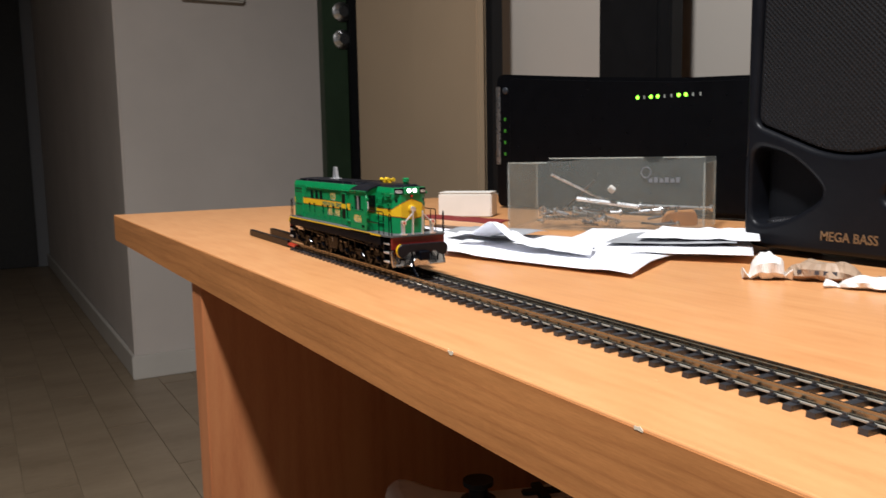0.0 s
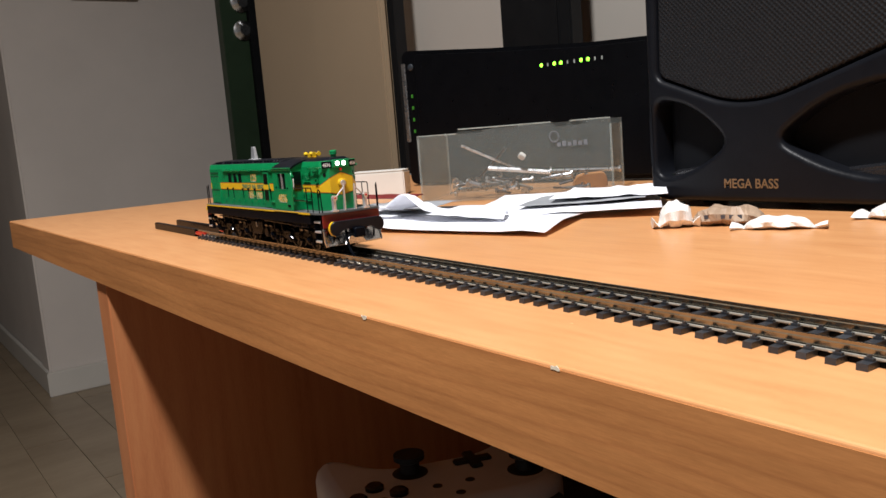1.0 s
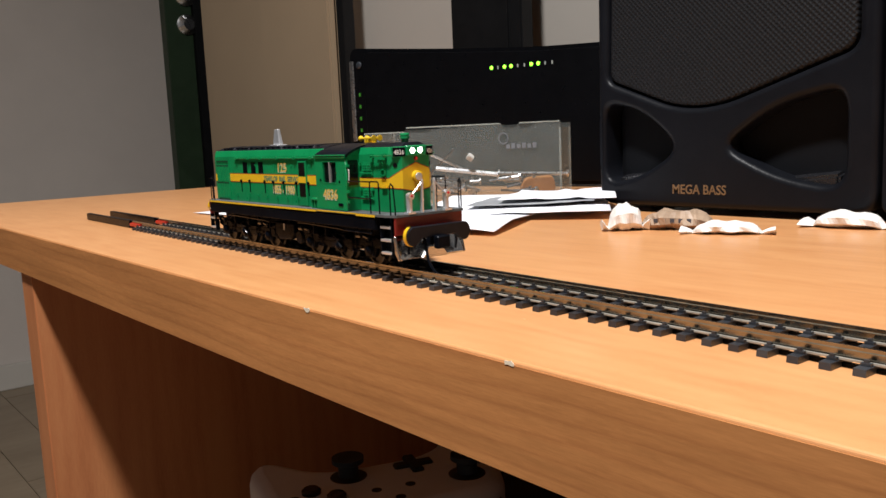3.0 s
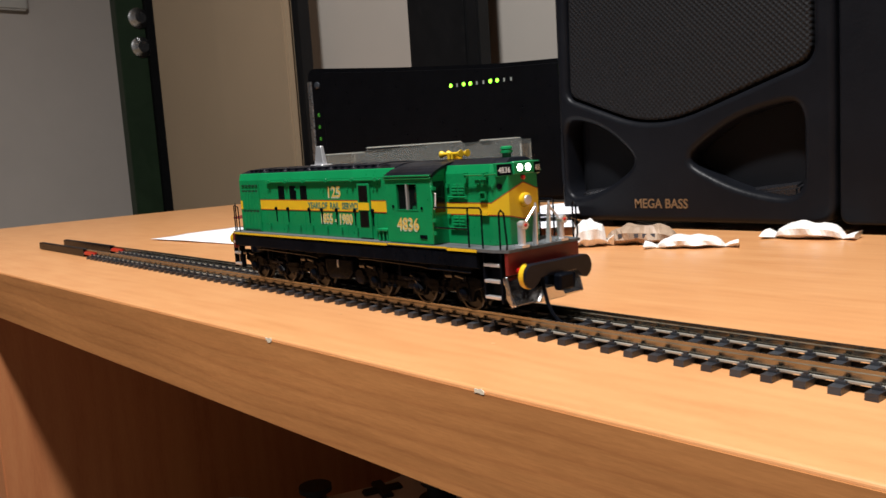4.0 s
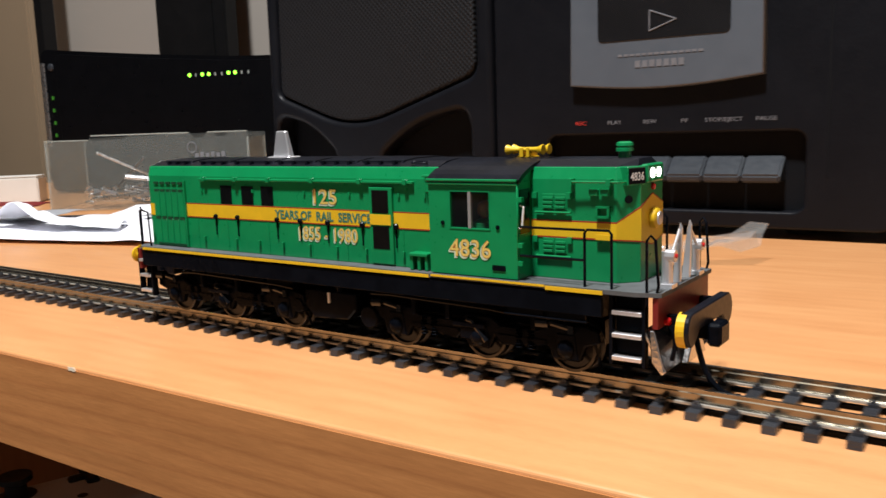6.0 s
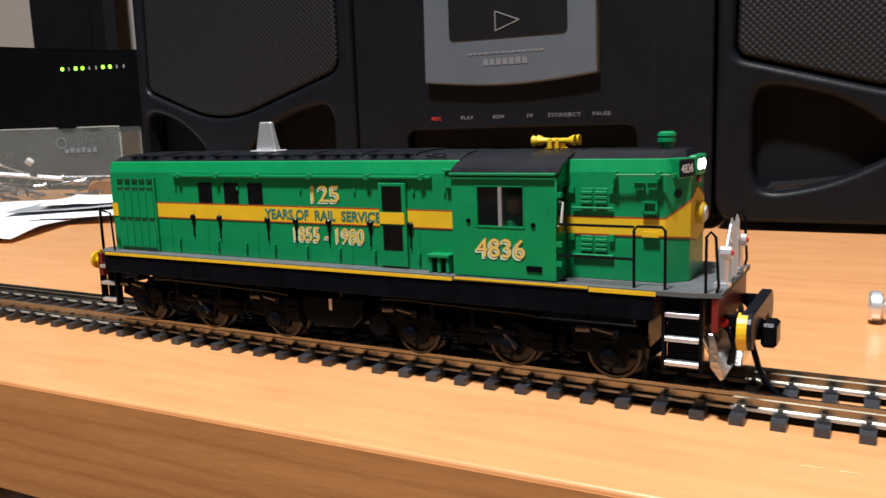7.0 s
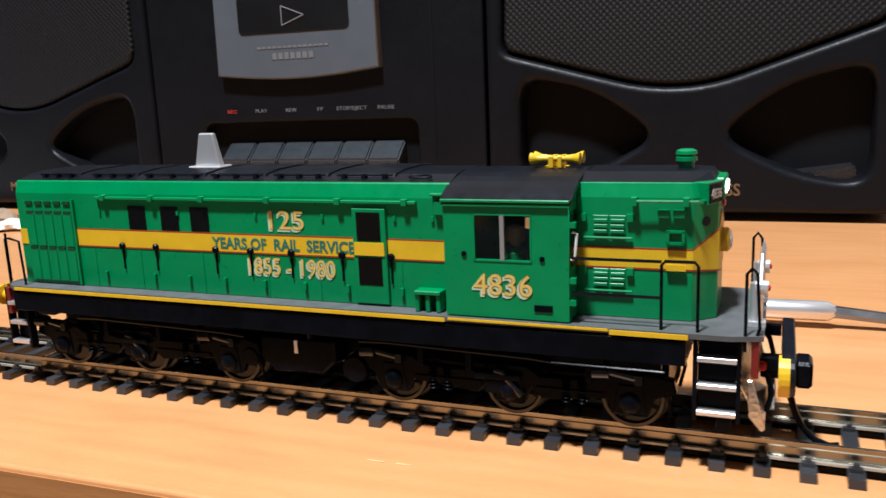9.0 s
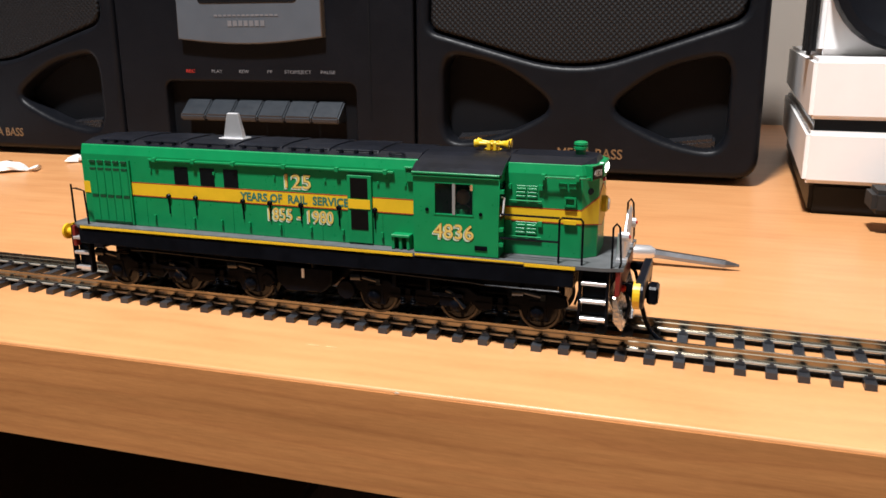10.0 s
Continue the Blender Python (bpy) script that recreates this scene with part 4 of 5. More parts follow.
A = [(0.028 + 0.031 * k / 6, 0.232 - 0.038 * k / 6, 0.0135 - 0.0125 * k / 6) for k in range(7)]
Bp = [(0.058 + 0.0072 * k, 0.194 + 0.0029 * k, 0.001 + 0.0011 * k) for k in range(9)]
for i, (pth, ws) in enumerate(((A, (0.034, 0.032, 0.026, 0.018, 0.010, 0.006, 0.005)), (Bp, (0.006, 0.008, 0.007, 0.006, 0.008, 0.012, 0.016, 0.020, 0.022)))):
    ob = film_strip(pth, ws, 3 + i)
    ob.parent = cello

# ---- screwdriver ----
driver = thing("screwdriver", "small precision screwdriver with a silver handle", "screwdriver", at=pose(0.2330, 0.1265, 0.0046, 0, 0, 0.4))
X = (1, 0, 0)
part("cap", Shape().lathe((0, 0, 0), X, [(0.0035, 0), (0.0042, 0.0008), (0.0042, 0.0030), (0.0016, 0.0042), (0.0014, 0.008)]), "silver", driver, "turning end cap", 0, True)
part("handle", Shape().lathe((0.008, 0, 0), X, [(0.0014, 0), (0.0014, 0.018), (0.0028, 0.020), (0.0030, 0.050), (0.0027, 0.052)]), "console", driver, "pale handle grip", 0, True)
part("collar", Shape().lathe((0.060, 0, 0), X, [(0.0026, 0), (0.0027, 0.001), (0.0027, 0.017), (0.0014, 0.019)]), "silver", driver, "", 0, True)
part("shaft", Shape().tube([(0.0772, 0, 0), (0.080, 0, -0.0002), (0.103, 0, -0.0022)], 0.0019, 6, 0.0015).tube([(0.103, 0, -0.0022), (0.1078, 0, -0.0026)], 0.0014, 6, 0.0005), "gunmetal", driver, "", 0, True)

# ---- game console ----
console = thing("game_console", "white game console with a black band on a black base", "game console", at=pose(0.3700, 0.228, 0, 0, 0, -2.6))
part("base", Shape().box(0.004, 0.006, 0.0, 0.272, 0.225, 0.0148), "blackmetal", console, "black plinth", 0.002)
part("lower_shell", Shape().box(0, 0, 0.0150, 0.275, 0.23, 0.0385), "console", console, "", 0.0018)
part("band", Shape().box(0.003, 0.003, 0.0387, 0.272, 0.227, 0.0435), "gloss", console, "recessed black band")
part("upper_shell", Shape().box(0, 0, 0.0437, 0.275, 0.23, 0.0700), "console", console, "", 0.0018)
cube = thing("desk_speaker", "white speaker with a black oval cone on the console", "speaker", at=pose(0.3722, 0.262, 0.0702, 0, 0, -2.6))
part("side_frame", Shape().box(-0.0035, -0.003, 0, 0.0018, 0.016, 0.15), "blackmetal", cube, "black side frame", 0.002)
part("housing", Shape().box(0.0020, 0, 0, 0.11, 0.07, 0.15), "console", cube, "", 0.003)
cone = Shape()
prof = [(1.0, 0.0085), (1.0, 0.0), (0.97, -0.004), (0.86, -0.0045), (0.55, 0.004), (0.3, 0.006), (0.0, 0.004)]
for r, d in prof:
    cone.v += [(0.0375 + 0.0335 * r * math.cos(2 * math.pi * k / 36), -0.0080 + d, 0.040 + 0.038 * r * math.sin(2 * math.pi * k / 36)) for k in range(36)]
for i in range(len(prof) - 1):
    cone.f += [(i * 36 + k, i * 36 + (k + 1) % 36, (i + 1) * 36 + (k + 1) % 36, (i + 1) * 36 + k) for k in range(36)]
part("cone", cone, "stereo", cube, "black oval cone", 0, True)
plug = thing("cable_plug", "black cable with a plug lying before the console", "cable", at=pose(0.398, 0.205, 0))
part("plug_body", Shape().box(-0.004, -0.008, 0.0085, 0.030, 0.010, 0.0185), "rubber", plug, "", 0.002)
part("plug_stand", Shape().box(0.010, -0.006, 0.0, 0.030, 0.010, 0.0083), "rubber", plug, "", 0.001)
part("cord", Shape().tube([(0.004, -0.008, 0.012), (0.005, -0.014, 0.011), (0.003, -0.020, 0.006), (0.004, -0.026, 0.002), (0.02, -0.030, 0.0017), (0.06, -0.02, 0.0017), (0.12, 0.0, 0.0017)], 0.0016, 8), "rubber", plug, "", 0, True)

# ---- gamepad on the shelf ----
pad = thing("gamepad", "white gamepad with black sticks and buttons on the shelf", "gamepad", at=pose(-0.2450, 0.130, -0.179, 0, 0, -19.5) @ pose(0, 0, 0, 0, 0, -90))
# its long axis runs along x here; the face looks up
out = rounded([(-0.076, -0.052), (-0.058, -0.060), (-0.034, -0.026), (0.034, -0.026), (0.058, -0.060), (0.076, -0.052), (0.070, 0.020), (0.052, 0.044), (-0.052, 0.044), (-0.070, 0.020)], [0.02, 0.02, 0.02, 0.02, 0.02, 0.02, 0.03, 0.02, 0.02, 0.03])
body = plate([out], 0.012, 0.009)
body.transform(Matrix.Translation((0, 0, 0.020)))
part("shell", body, "pad", pad, "", 0, True)
part("underside", Shape().prism(rounded([(-0.056, -0.02), (0.056, -0.02), (0.056, 0.047), (-0.056, 0.047)], 0.015), "z", 0.0, 0.016), "rubber", pad, "black underside", 0.003)
for cx, cy in ((-0.045, 0.016), (0.020, -0.010)):
    part("thumbstick", Shape().lathe((cx, cy, 0.034), (0, 0, 1), [(0.011, 0), (0.011, 0.001), (0.006, 0.002), (0.006, 0.008), (0.0095, 0.010), (0.0095, 0.013), (0.006, 0.0122)]), "rubber", pad, "", 0, True)
for cx, cy in ((0.045, 0.004), (0.045, 0.028), (0.033, 0.016), (0.057, 0.016)):
    part("button", Shape().lathe((cx, cy, 0.034), (0, 0, 1), [(0.0056, 0), (0.0056, 0.003), (0.0042, 0.0042)], 18), "gloss", pad, "", 0, True)
for cx in (-0.010, 0.010, 0.0):
    part("small_button", Shape().lathe((cx, 0.016 + (0.014 if cx == 0 else 0), 0.034), (0, 0, 1), [(0.003, 0), (0.003, 0.0012)], 12), "rubber", pad)
part("direction_pad", Shape().box(-0.032, -0.0135, 0.034, -0.008, -0.0065, 0.037).box(-0.0235, -0.022, 0.034, -0.0165, 0.002, 0.0372), "rubber", pad, "", 0.0008)
for sx in (-1, 1):
    part("trigger", Shape().prism(rounded([(sx * 0.030, 0.036), (sx * 0.060, 0.030), (sx * 0.058, 0.056), (sx * 0.034, 0.062)], 0.006), "z", 0.008, 0.026), "rubber", pad, "black trigger", 0.002)

# ---- locomotive ----
loco = thing("model_locomotive", "green and yellow model diesel locomotive on the track", "model locomotive")
K = 0.001  # the numbers below are millimetres from the middle, above the railhead


def mm(*a):
    return [q * K for q in a]


class MM(Shape):
    """A shape given in millimetres."""

    def mesh(self, name, bevel=0.0, smooth=False, segments=1):
        self.v = [(p[0] * K, p[1] * K, p[2] * K) for p in self.v]
        return Shape.mesh(self, name, bevel * K, smooth, segments)


def lp(name, shape, material, parent=None, label="", bevel=0.0, smooth=False):
    return part(name, shape, material, parent or loco, label, bevel, smooth)


# frame and footplate
lp("underframe", MM().box(-88, -16.2, 14.6, 67, 16.2, 19.6).box(-70, -9, 9, 60, 9, 14.5), "black", bevel=0.2)
lp("footplate", MM().prism([(-92, -14), (-88, -17), (74, -17), (79.3, -15.6), (79.3, 15.6), (74, 17), (-88, 17), (-92, 14)], "z", 19.8, 20.7), "grey", label="grey non-slip footplate")
for sy in (-1, 1):
    for x0, x1, z0, z1 in ((-87, 23.4, 19.72, 20.45), (24, 54, 20.15, 20.6), (54.2, 67.4, 19.6, 20.45)):
        lp("lining", MM().box(x0, sy * 17.03, z0, x1, sy * 17.22, z1), "yellow", label="thin yellow lining")
    lp("valance", MM().box(-88, sy * 16.3, 14.8, 67, sy * 16.9, 19.25), "black", bevel=0.1)
    for x0 in (44, 54):
        lp("battery_box", MM().box(x0, sy * 15.2, 13.4, x0 + 9, sy * 16.25, 17.6).box(x0 - 0.6, sy * 15.6, 13.0, x0 + 9.6, sy * 16.6, 13.5), "black", bevel=0.2)

# long hood
HW = 12.7
hood = lp("long_hood", MM().prism([(-HW, 20.7), (HW, 20.7), (HW, 42.4), (HW - 0.75, 45.0), (HW - 1.0, 45.3), (-HW + 1.0, 45.3), (-HW + 0.75, 45.0), (-HW, 42.4)], "x", -87.5, 23.4), "green", bevel=0.15)
lp("hood_roof", MM().prism([(-HW + 1.1, 45.28), (-8, 46.5), (-4, 46.9), (4, 46.9), (8, 46.5), (HW - 1.1, 45.28)], "x", -87, 23.4), "roof", hood, "matt black roof")
for x0, x1 in ((-82, -70), (-66, -53), (-51, -34.5), (-33, -19), (-17, -4), (-2, 11)):
    s = MM().prism([(-9.6, 45.9), (-8.8, 46.75), (-4, 47.25), (4, 47.25), (8.8, 46.75), (9.6, 45.9)], "x", x0, x1)
    lp("roof_hatch", s, "roof", hood, "black roof hatch", 0.12)
    for y in (-9.9, 9.9):
        for q in (x0 + 2.0, (x0 + x1) / 2, x1 - 2.0):
            lp("hatch_clip", MM().box(q - 0.45, y - 0.55, 45.6, q + 0.45, y + 0.55, 46.75), "roof", hood)
        lp("hatch_rod", MM().tube([(x0 + 0.4, y, 46.5), (x1 - 0.4, y, 46.5)], 0.24, 6), "roof", hood)
lp("lifting_ring", MM().tube([(16.8 + 2.3 * math.cos(k * math.pi / 8), -10.4 + 0.9 * math.sin(k * math.pi / 8), 46.3 + 0.15 * math.sin(k * math.pi / 8)) for k in range(17)], 0.22, 6, caps=False), "roof", hood, "thin black lifting ring")
ex = MM()
ex.add([(-44.5, -2.6, 46.9), (-35.7, -2.6, 46.9), (-35.7, 2.6, 46.9), (-44.5, 2.6, 46.9), (-44.5, -2.6, 47.5), (-35.7, -2.6, 47.5), (-35.7, 2.6, 47.5), (-44.5, 2.6, 47.5)],
       [(0, 3, 2, 1), (4, 5, 6, 7), (0, 1, 5, 4), (1, 2, 6, 5), (2, 3, 7, 6), (3, 0, 4, 7)])
ex.add([(-43.6, -1.1, 47.4), (-36.8, -1.1, 47.4), (-36.8, 1.1, 47.4), (-43.6, 1.1, 47.4), (-42.2, -0.7, 54.8), (-38.4, -0.7, 54.8), (-38.4, 0.7, 54.8), (-42.2, 0.7, 54.8)],
       [(0, 3, 2, 1), (4, 5, 6, 7), (0, 1, 5, 4), (1, 2, 6, 5), (2, 3, 7, 6), (3, 0, 4, 7)])
lp("exhaust", ex, "silver", None, "bright silver exhaust stack", 0.3)
for sy in (-1, 1):
    y = sy * HW

    def on(a, b, x0, z0, x1, z1):
        lo, hi = sorted((y + sy * a, y + sy * b))
        return MM().box(x0, lo, z0, x1, hi, z1)

    stripe = lp("stripe", on(0.02, 0.12, -69.6, 30.4, 22.6, 34.1), "yellow", hood, "yellow side stripe")
    lp("stripe", on(0.02, 0.12, -87.4, 30.2, -84.5, 33.8), "yellow", hood, "yellow side stripe")
    for z in (30.15, 34.1):
        lp("stripe_line", on(0.02, 0.13, -69.6, z, 22.6, z + 0.28), "red", hood, "thin red line")
    lp("gutter", on(0.0, 0.9, -62.5, 41.3, 16.8, 41.9), "green", hood, bevel=0.1)
    for gx in (-60, -46.5, -33, -16.5, 0, 14.5):
        lp("bracket", on(0.0, 1.3, gx - 0.6, 41.0, gx + 0.6, 42.3), "green", hood, bevel=0.1)
    # louvred end doors
    s = on(0.0, 0.5, -84.8, 21.6, -69.9, 40.6)
    lp("end_door", s, "green", hood, bevel=0.1)
    s = MM()
    for k in range(5):
        dx = -84.0 + k * 2.9
        for z0, z1 in ((21.8, 29.2), (30.0, 37.8)):
            lo, hi = sorted((y + sy * 0.5, y + sy * 0.75))
            s.box(dx, lo, z0, dx + 2.2, hi, z1)
    lp("door_leaf", s, "green", hood, bevel=0.1)
    # Near-flush strips; the slots' shade is put into a dark green colour
    for z in (29.4, 37.9, 40.2):
        for k in range(5):
            lp("louvre", on(0.45, 0.80, -84.0 + k * 2.9, z - 0.3, -81.9 + k * 2.9, z + 0.45), "darkgreen", hood, "dark vent slot")
    lp("end_post", on(0.0, 0.7, -70.0, 21, -69.4, 41), "green", hood)
    for x0 in (-53.8, -44.8, -36.8):
        lp("engine_window", on(0.05, 0.14, x0, 34.6, x0 + 4.8, 39.8), "glazing", hood, "dark engine room window")
    lp("door_frame", on(0.0, 0.75, 2.9, 21.2, 10.2, 40.3), "green", hood, bevel=0.12)
    for z0, z1 in ((33.9, 39.6), (25.0, 30.6)):
        lp("door_window", on(0.70, 0.84, 3.9, z0, 9.1, z1), "louvre", hood, "dark door grille")
    lp("door_band", on(0.70, 0.95, 3.2, 31.0, 9.8, 33.6), "yellow", hood, "yellow band across the door")
    for lx in (-56.3, -46.9, -30.8, -21.9, -11.9, 0.0, 10.9):
        s = MM().lathe((lx, y, 30.7), (0, sy, 0), [(0.78, 0.1), (0.78, 0.55), (0.5, 0.85)], 12)
        lo, hi = sorted((y + sy * 0.05, y + sy * 0.35))
        s.box(lx - 0.17, lo, 25.4, lx + 0.17, hi, 30.2)
        lp("door_latch", s, "black", hood, "black door latch")
    s = MM()
    for lx in (-61.8, -47.9, -38.3, -28.9, -18.8, -9, 1, 13):
        lo, hi = sorted((y, y + sy * 0.7))
        s.box(lx - 0.35, lo, 23.2, lx + 0.35, hi, 24.6)
    for lx in (-62, -40, -20, -4, 12, 20):
        lo, hi = sorted((y, y + sy * 0.4))
        s.box(lx - 0.3, lo, 38.0, lx + 0.3, hi, 38.9)
    for lx in (-64.8, -51.5, -34.5, -18.0, -5.5, 13.0):
        lo, hi = sorted((y, y + sy * 0.12))
        s.box(lx - 0.12, lo, 21.0, lx + 0.12, hi, 30.0)
    lp("door_fitting", s, "green", hood)
    s = on(0.0, 3.0, 16.6, 24.2, 22.0, 25.0)
    for q in (17.0, 19.2, 21.4):
        lo, hi = sorted((y, y + sy * 2.6))
        s.box(q - 0.45, lo, 20.8, q + 0.45, hi, 24.2)
    lp("sand_box", s, "green", None, "small green fitting on the footplate", 0.15)
    s = on(0, 1.0, 20.6, 39.4, 22.8, 42).box(20, min(y, y + sy * 1.4), 43, 22.6, max(y, y + sy * 1.4), 43.5)
    lp("lifting_lug", s, "green", hood, bevel=0.1)
for pos in ((-88.1, -87.52),):
    lp("hood_end_panel", MM().box(pos[0], -9, 22, pos[1], 9, 43), "green", hood, bevel=0.2)
    lp("hood_end_stripe", MM().box(-88.2, -9.2, 30.2, -88.12, 9.2, 33.8), "yellow", hood, "yellow end stripe")
    lp("end_lamp", MM().lathe((-88.1, 0, 43.0), (-1, 0, 0), [(1.6, 0), (1.6, 0.8), (1.2, 1.0)], 16), "silver", hood)


def decal(words, size, width, x, y, z, material, parent, bold=0.0, label="lettering"):
    me = lettering(words, size * K, 0.00002, width * K, bold * K)
    return part("lettering", me, material, parent, label, at=Matrix.Translation((x * K, y * K, z * K)) @ STAND)




def shaded(words, size, width, x, y, z, parent):
    decal(words, size, width, x - 0.38, y, z - 0.42, "shade", parent, 0.13, "pale shade behind the numerals")
    decal(words, size, width, x, y - 0.04, z, "rust", parent, 0.09, "rust-coloured edge of the numerals")
    decal(words, size, width, x, y - 0.08, z, "gold", parent, 0.0, "gold numerals")


shaded("125", 5.6, 8.2, -13.0, -HW - 0.08, 35.6, hood)
decal("YEARS OF  RAIL  SERVICE", 3.3, 34.6, -14.2, -HW - 0.18, 31.15, "teal", hood, 0.09, "teal lettering on the yellow stripe")
shaded("1855 - 1980", 5.1, 20.8, -12.6, -HW - 0.08, 25.9, hood)

# cab: walls with real window openings
CW = 16.2


def cab_side(sy):
    o = [(23.5, 21), (47.0, 21), (47.0, 42.8), (23.5, 42.8)]
    w = [(29.4, 31.7), (40.2, 31.7), (40.2, 40.1), (29.4, 40.1)]
    me = plate([[(a * K, b * K) for a, b in o], [(a * K, b * K) for a, b in w]], 1.0 * K)
    me.transform(Matrix.Translation((0, sy * (CW - 0.5) * K, 0)) @ STAND)
    return me


arch = [(CW * math.sin(a) / math.sin(1.05), 46.95 - 4.15 * (1 - math.cos(a)) / (1 - math.cos(1.05))) for a in [-1.05 + 2.1 * k / 14 for k in range(15)]]
cab = lp("cab", MM().prism([(-CW + 1.1, 21), (CW - 1.1, 21), (CW - 1.1, 42), *[(a * 0.96, b - 0.8) for a, b in reversed(arch)], (-CW + 1.1, 42)], "x", 23.5, 24.4), "green", None, "green driving cab")
fr_o = [(-CW + 1.1, 21), (CW - 1.1, 21), (CW - 1.1, 42), *[(a * 0.96, b - 0.8) for a, b in reversed(arch)], (-CW + 1.1, 42)]
lp("cab_front", MM().prism(fr_o, "x", 46.1, 47.0), "green", cab)
lp("cab_roof", MM().prism(arch + [(a * 0.97, b - 0.9) for a, b in reversed(arch)], "x", 23.0, 47.6), "roof", cab, "matt black curved cab roof")
for sy in (-1, 1):
    side = part("cab_side", cab_side(sy), "green", loco)
    y = sy * CW
    for z0, z1, d in ((41.6, 42.1, 0.5), (42.4, 42.9, 0.7)):
        lo, hi = sorted((y - sy * 0.1, y + sy * d))
        lp("rain_strip", MM().box(23.2, lo, z0, 47.3, hi, z1), "green", side, "", 0.1)
    fr = MM()
    lo, hi = sorted((y - sy * 0.75, y + sy * 0.12))
    for a in ((29.3, 31.5, 40.3, 31.8), (29.3, 40.0, 40.3, 40.25), (29.3, 31.5, 29.6, 40.2), (40.0, 31.5, 40.3, 40.2)):
        fr.box(a[0], lo, a[1], a[2], hi, a[3])
    lp("window_frame", fr, "green", side, "green window frame")
    lp("window_bar", MM().box(34.4, lo, 31.7, 35.2, hi, 40.1), "palegrey", side, "pale grey upright window bar")
    lo, hi = sorted((y - sy * 0.45, y - sy * 0.55))
    ob = lp("window_pane", MM().box(29.5, lo, 31.6, 40.1, hi, 40.2), "pane", side, "clear window pane")
    ob.visible_shadow = False
    lo, hi = sorted((y, y + sy * 0.2))
    lp("maker_plate", MM().box(40.6, lo, 22.6, 44.0, hi, 23.8), "black", side, "small dark plate with pale bars")
    for hx, hz in ((27.4, 32.8), (42.2, 32.3)):
        lp("rivet", MM().lathe((hx, y, hz), (0, sy, 0), [(0.5, 0), (0.5, 0.25)], 10), "black", side)
    lo, hi = sorted((sy * 10.6, sy * 14.9))
    lp("front_window", MM().box(47.02, lo, 30.8, 47.14, hi, 40.6), "glazing", cab, "dark cab door window")
    lp("grab_rail", MM().tube([(47.2, sy * 15.4, 32.2), (47.9, sy * 15.4, 32.4), (48.3, sy * 15.4, 36.9), (47.5, sy * 15.4, 37.2)], 0.24, 6), "console", cab, "pale grab rail")
    hinges = MM()
    for z in (24, 28, 38):
        lo, hi = sorted((sy * 15.0, sy * 16.1))
        hinges.box(47.0, lo, z, 48.2, hi, z + 1.0)
    lp("door_hinge", hinges, "green", cab)
shaded("4836", 5.6, 11.2, 34.8, -CW - 0.10, 25.3, cab)
lp("cab_floor", MM().box(24.5, -15, 21, 46, 15, 22.5), "black", cab)
lp("control_desk", MM().box(41.5, -12, 22.5, 46, -2, 33), "black", cab, "", 0.4)
# Driver figurine in the cab, reduced to a plain torso and head
fig = MM().lathe((35.6, -11.6, 24), (0, 0, 1), [(2.4, 0), (2.7, 4), (2.5, 8.6), (1.2, 9.6)], 12)
lp("figurine_torso", fig, "green", cab, "plain green torso of the driver figurine", 0, True)
lp("figurine_head", MM().lathe((35.9, -11.4, 33.6), (0, 0, 1), [(0.6, 0), (1.7, 1), (1.9, 2.2), (1.5, 3.5), (0.4, 4.1)], 12), "flesh", cab, "plain orange head of the driver figurine", 0, True)

# short hood with chamfered front corners
NW = 9.8
plan = [(47.0, -NW), (67.3, -NW), (71.2, -6.2), (71.2, 6.2), (67.3, NW), (47.0, NW)]
top_plan = [(47.0, -NW + 0.7), (66.9, -NW + 0.7), (70.6, -5.9), (70.6, 5.9), (66.9, NW - 0.7), (47.0, NW - 0.7)]
nose_shape = MM().add([(*p, z) for ring, z in ((plan, 20.7), (plan, 42.6), (top_plan, 45.2)) for p in ring],
                      [tuple(range(5, -1, -1)), tuple(range(12, 18)), *[(j * 6 + i, j * 6 + (i + 1) % 6, j * 6 + 6 + (i + 1) % 6, j * 6 + 6 + i) for j in range(2) for i in range(6)]])
nose = lp("short_hood", nose_shape, "green", None, "green short hood with chamfered corners", 0.15)
rp = [(47.0, -NW + 0.9), (66.8, -NW + 0.9), (70.4, -5.8), (70.4, 5.8), (66.8, NW - 0.9), (47.0, NW - 0.9)]
rs = MM()
rs.add([(a, b, 45.15) for a, b in rp] + [(a if a < 50 else a - 0.7, b * 0.60, 46.75) for a, b in rp], [tuple(range(6)), tuple(range(11, 5, -1)), *[(i, (i + 1) % 6, (i + 1) % 6 + 6, i + 6) for i in range(6)]])
lp("nose_roof", rs, "roof", nose, "matt black roof", 0.1)
C45 = math.degrees(math.atan2(3.6, 3.9))
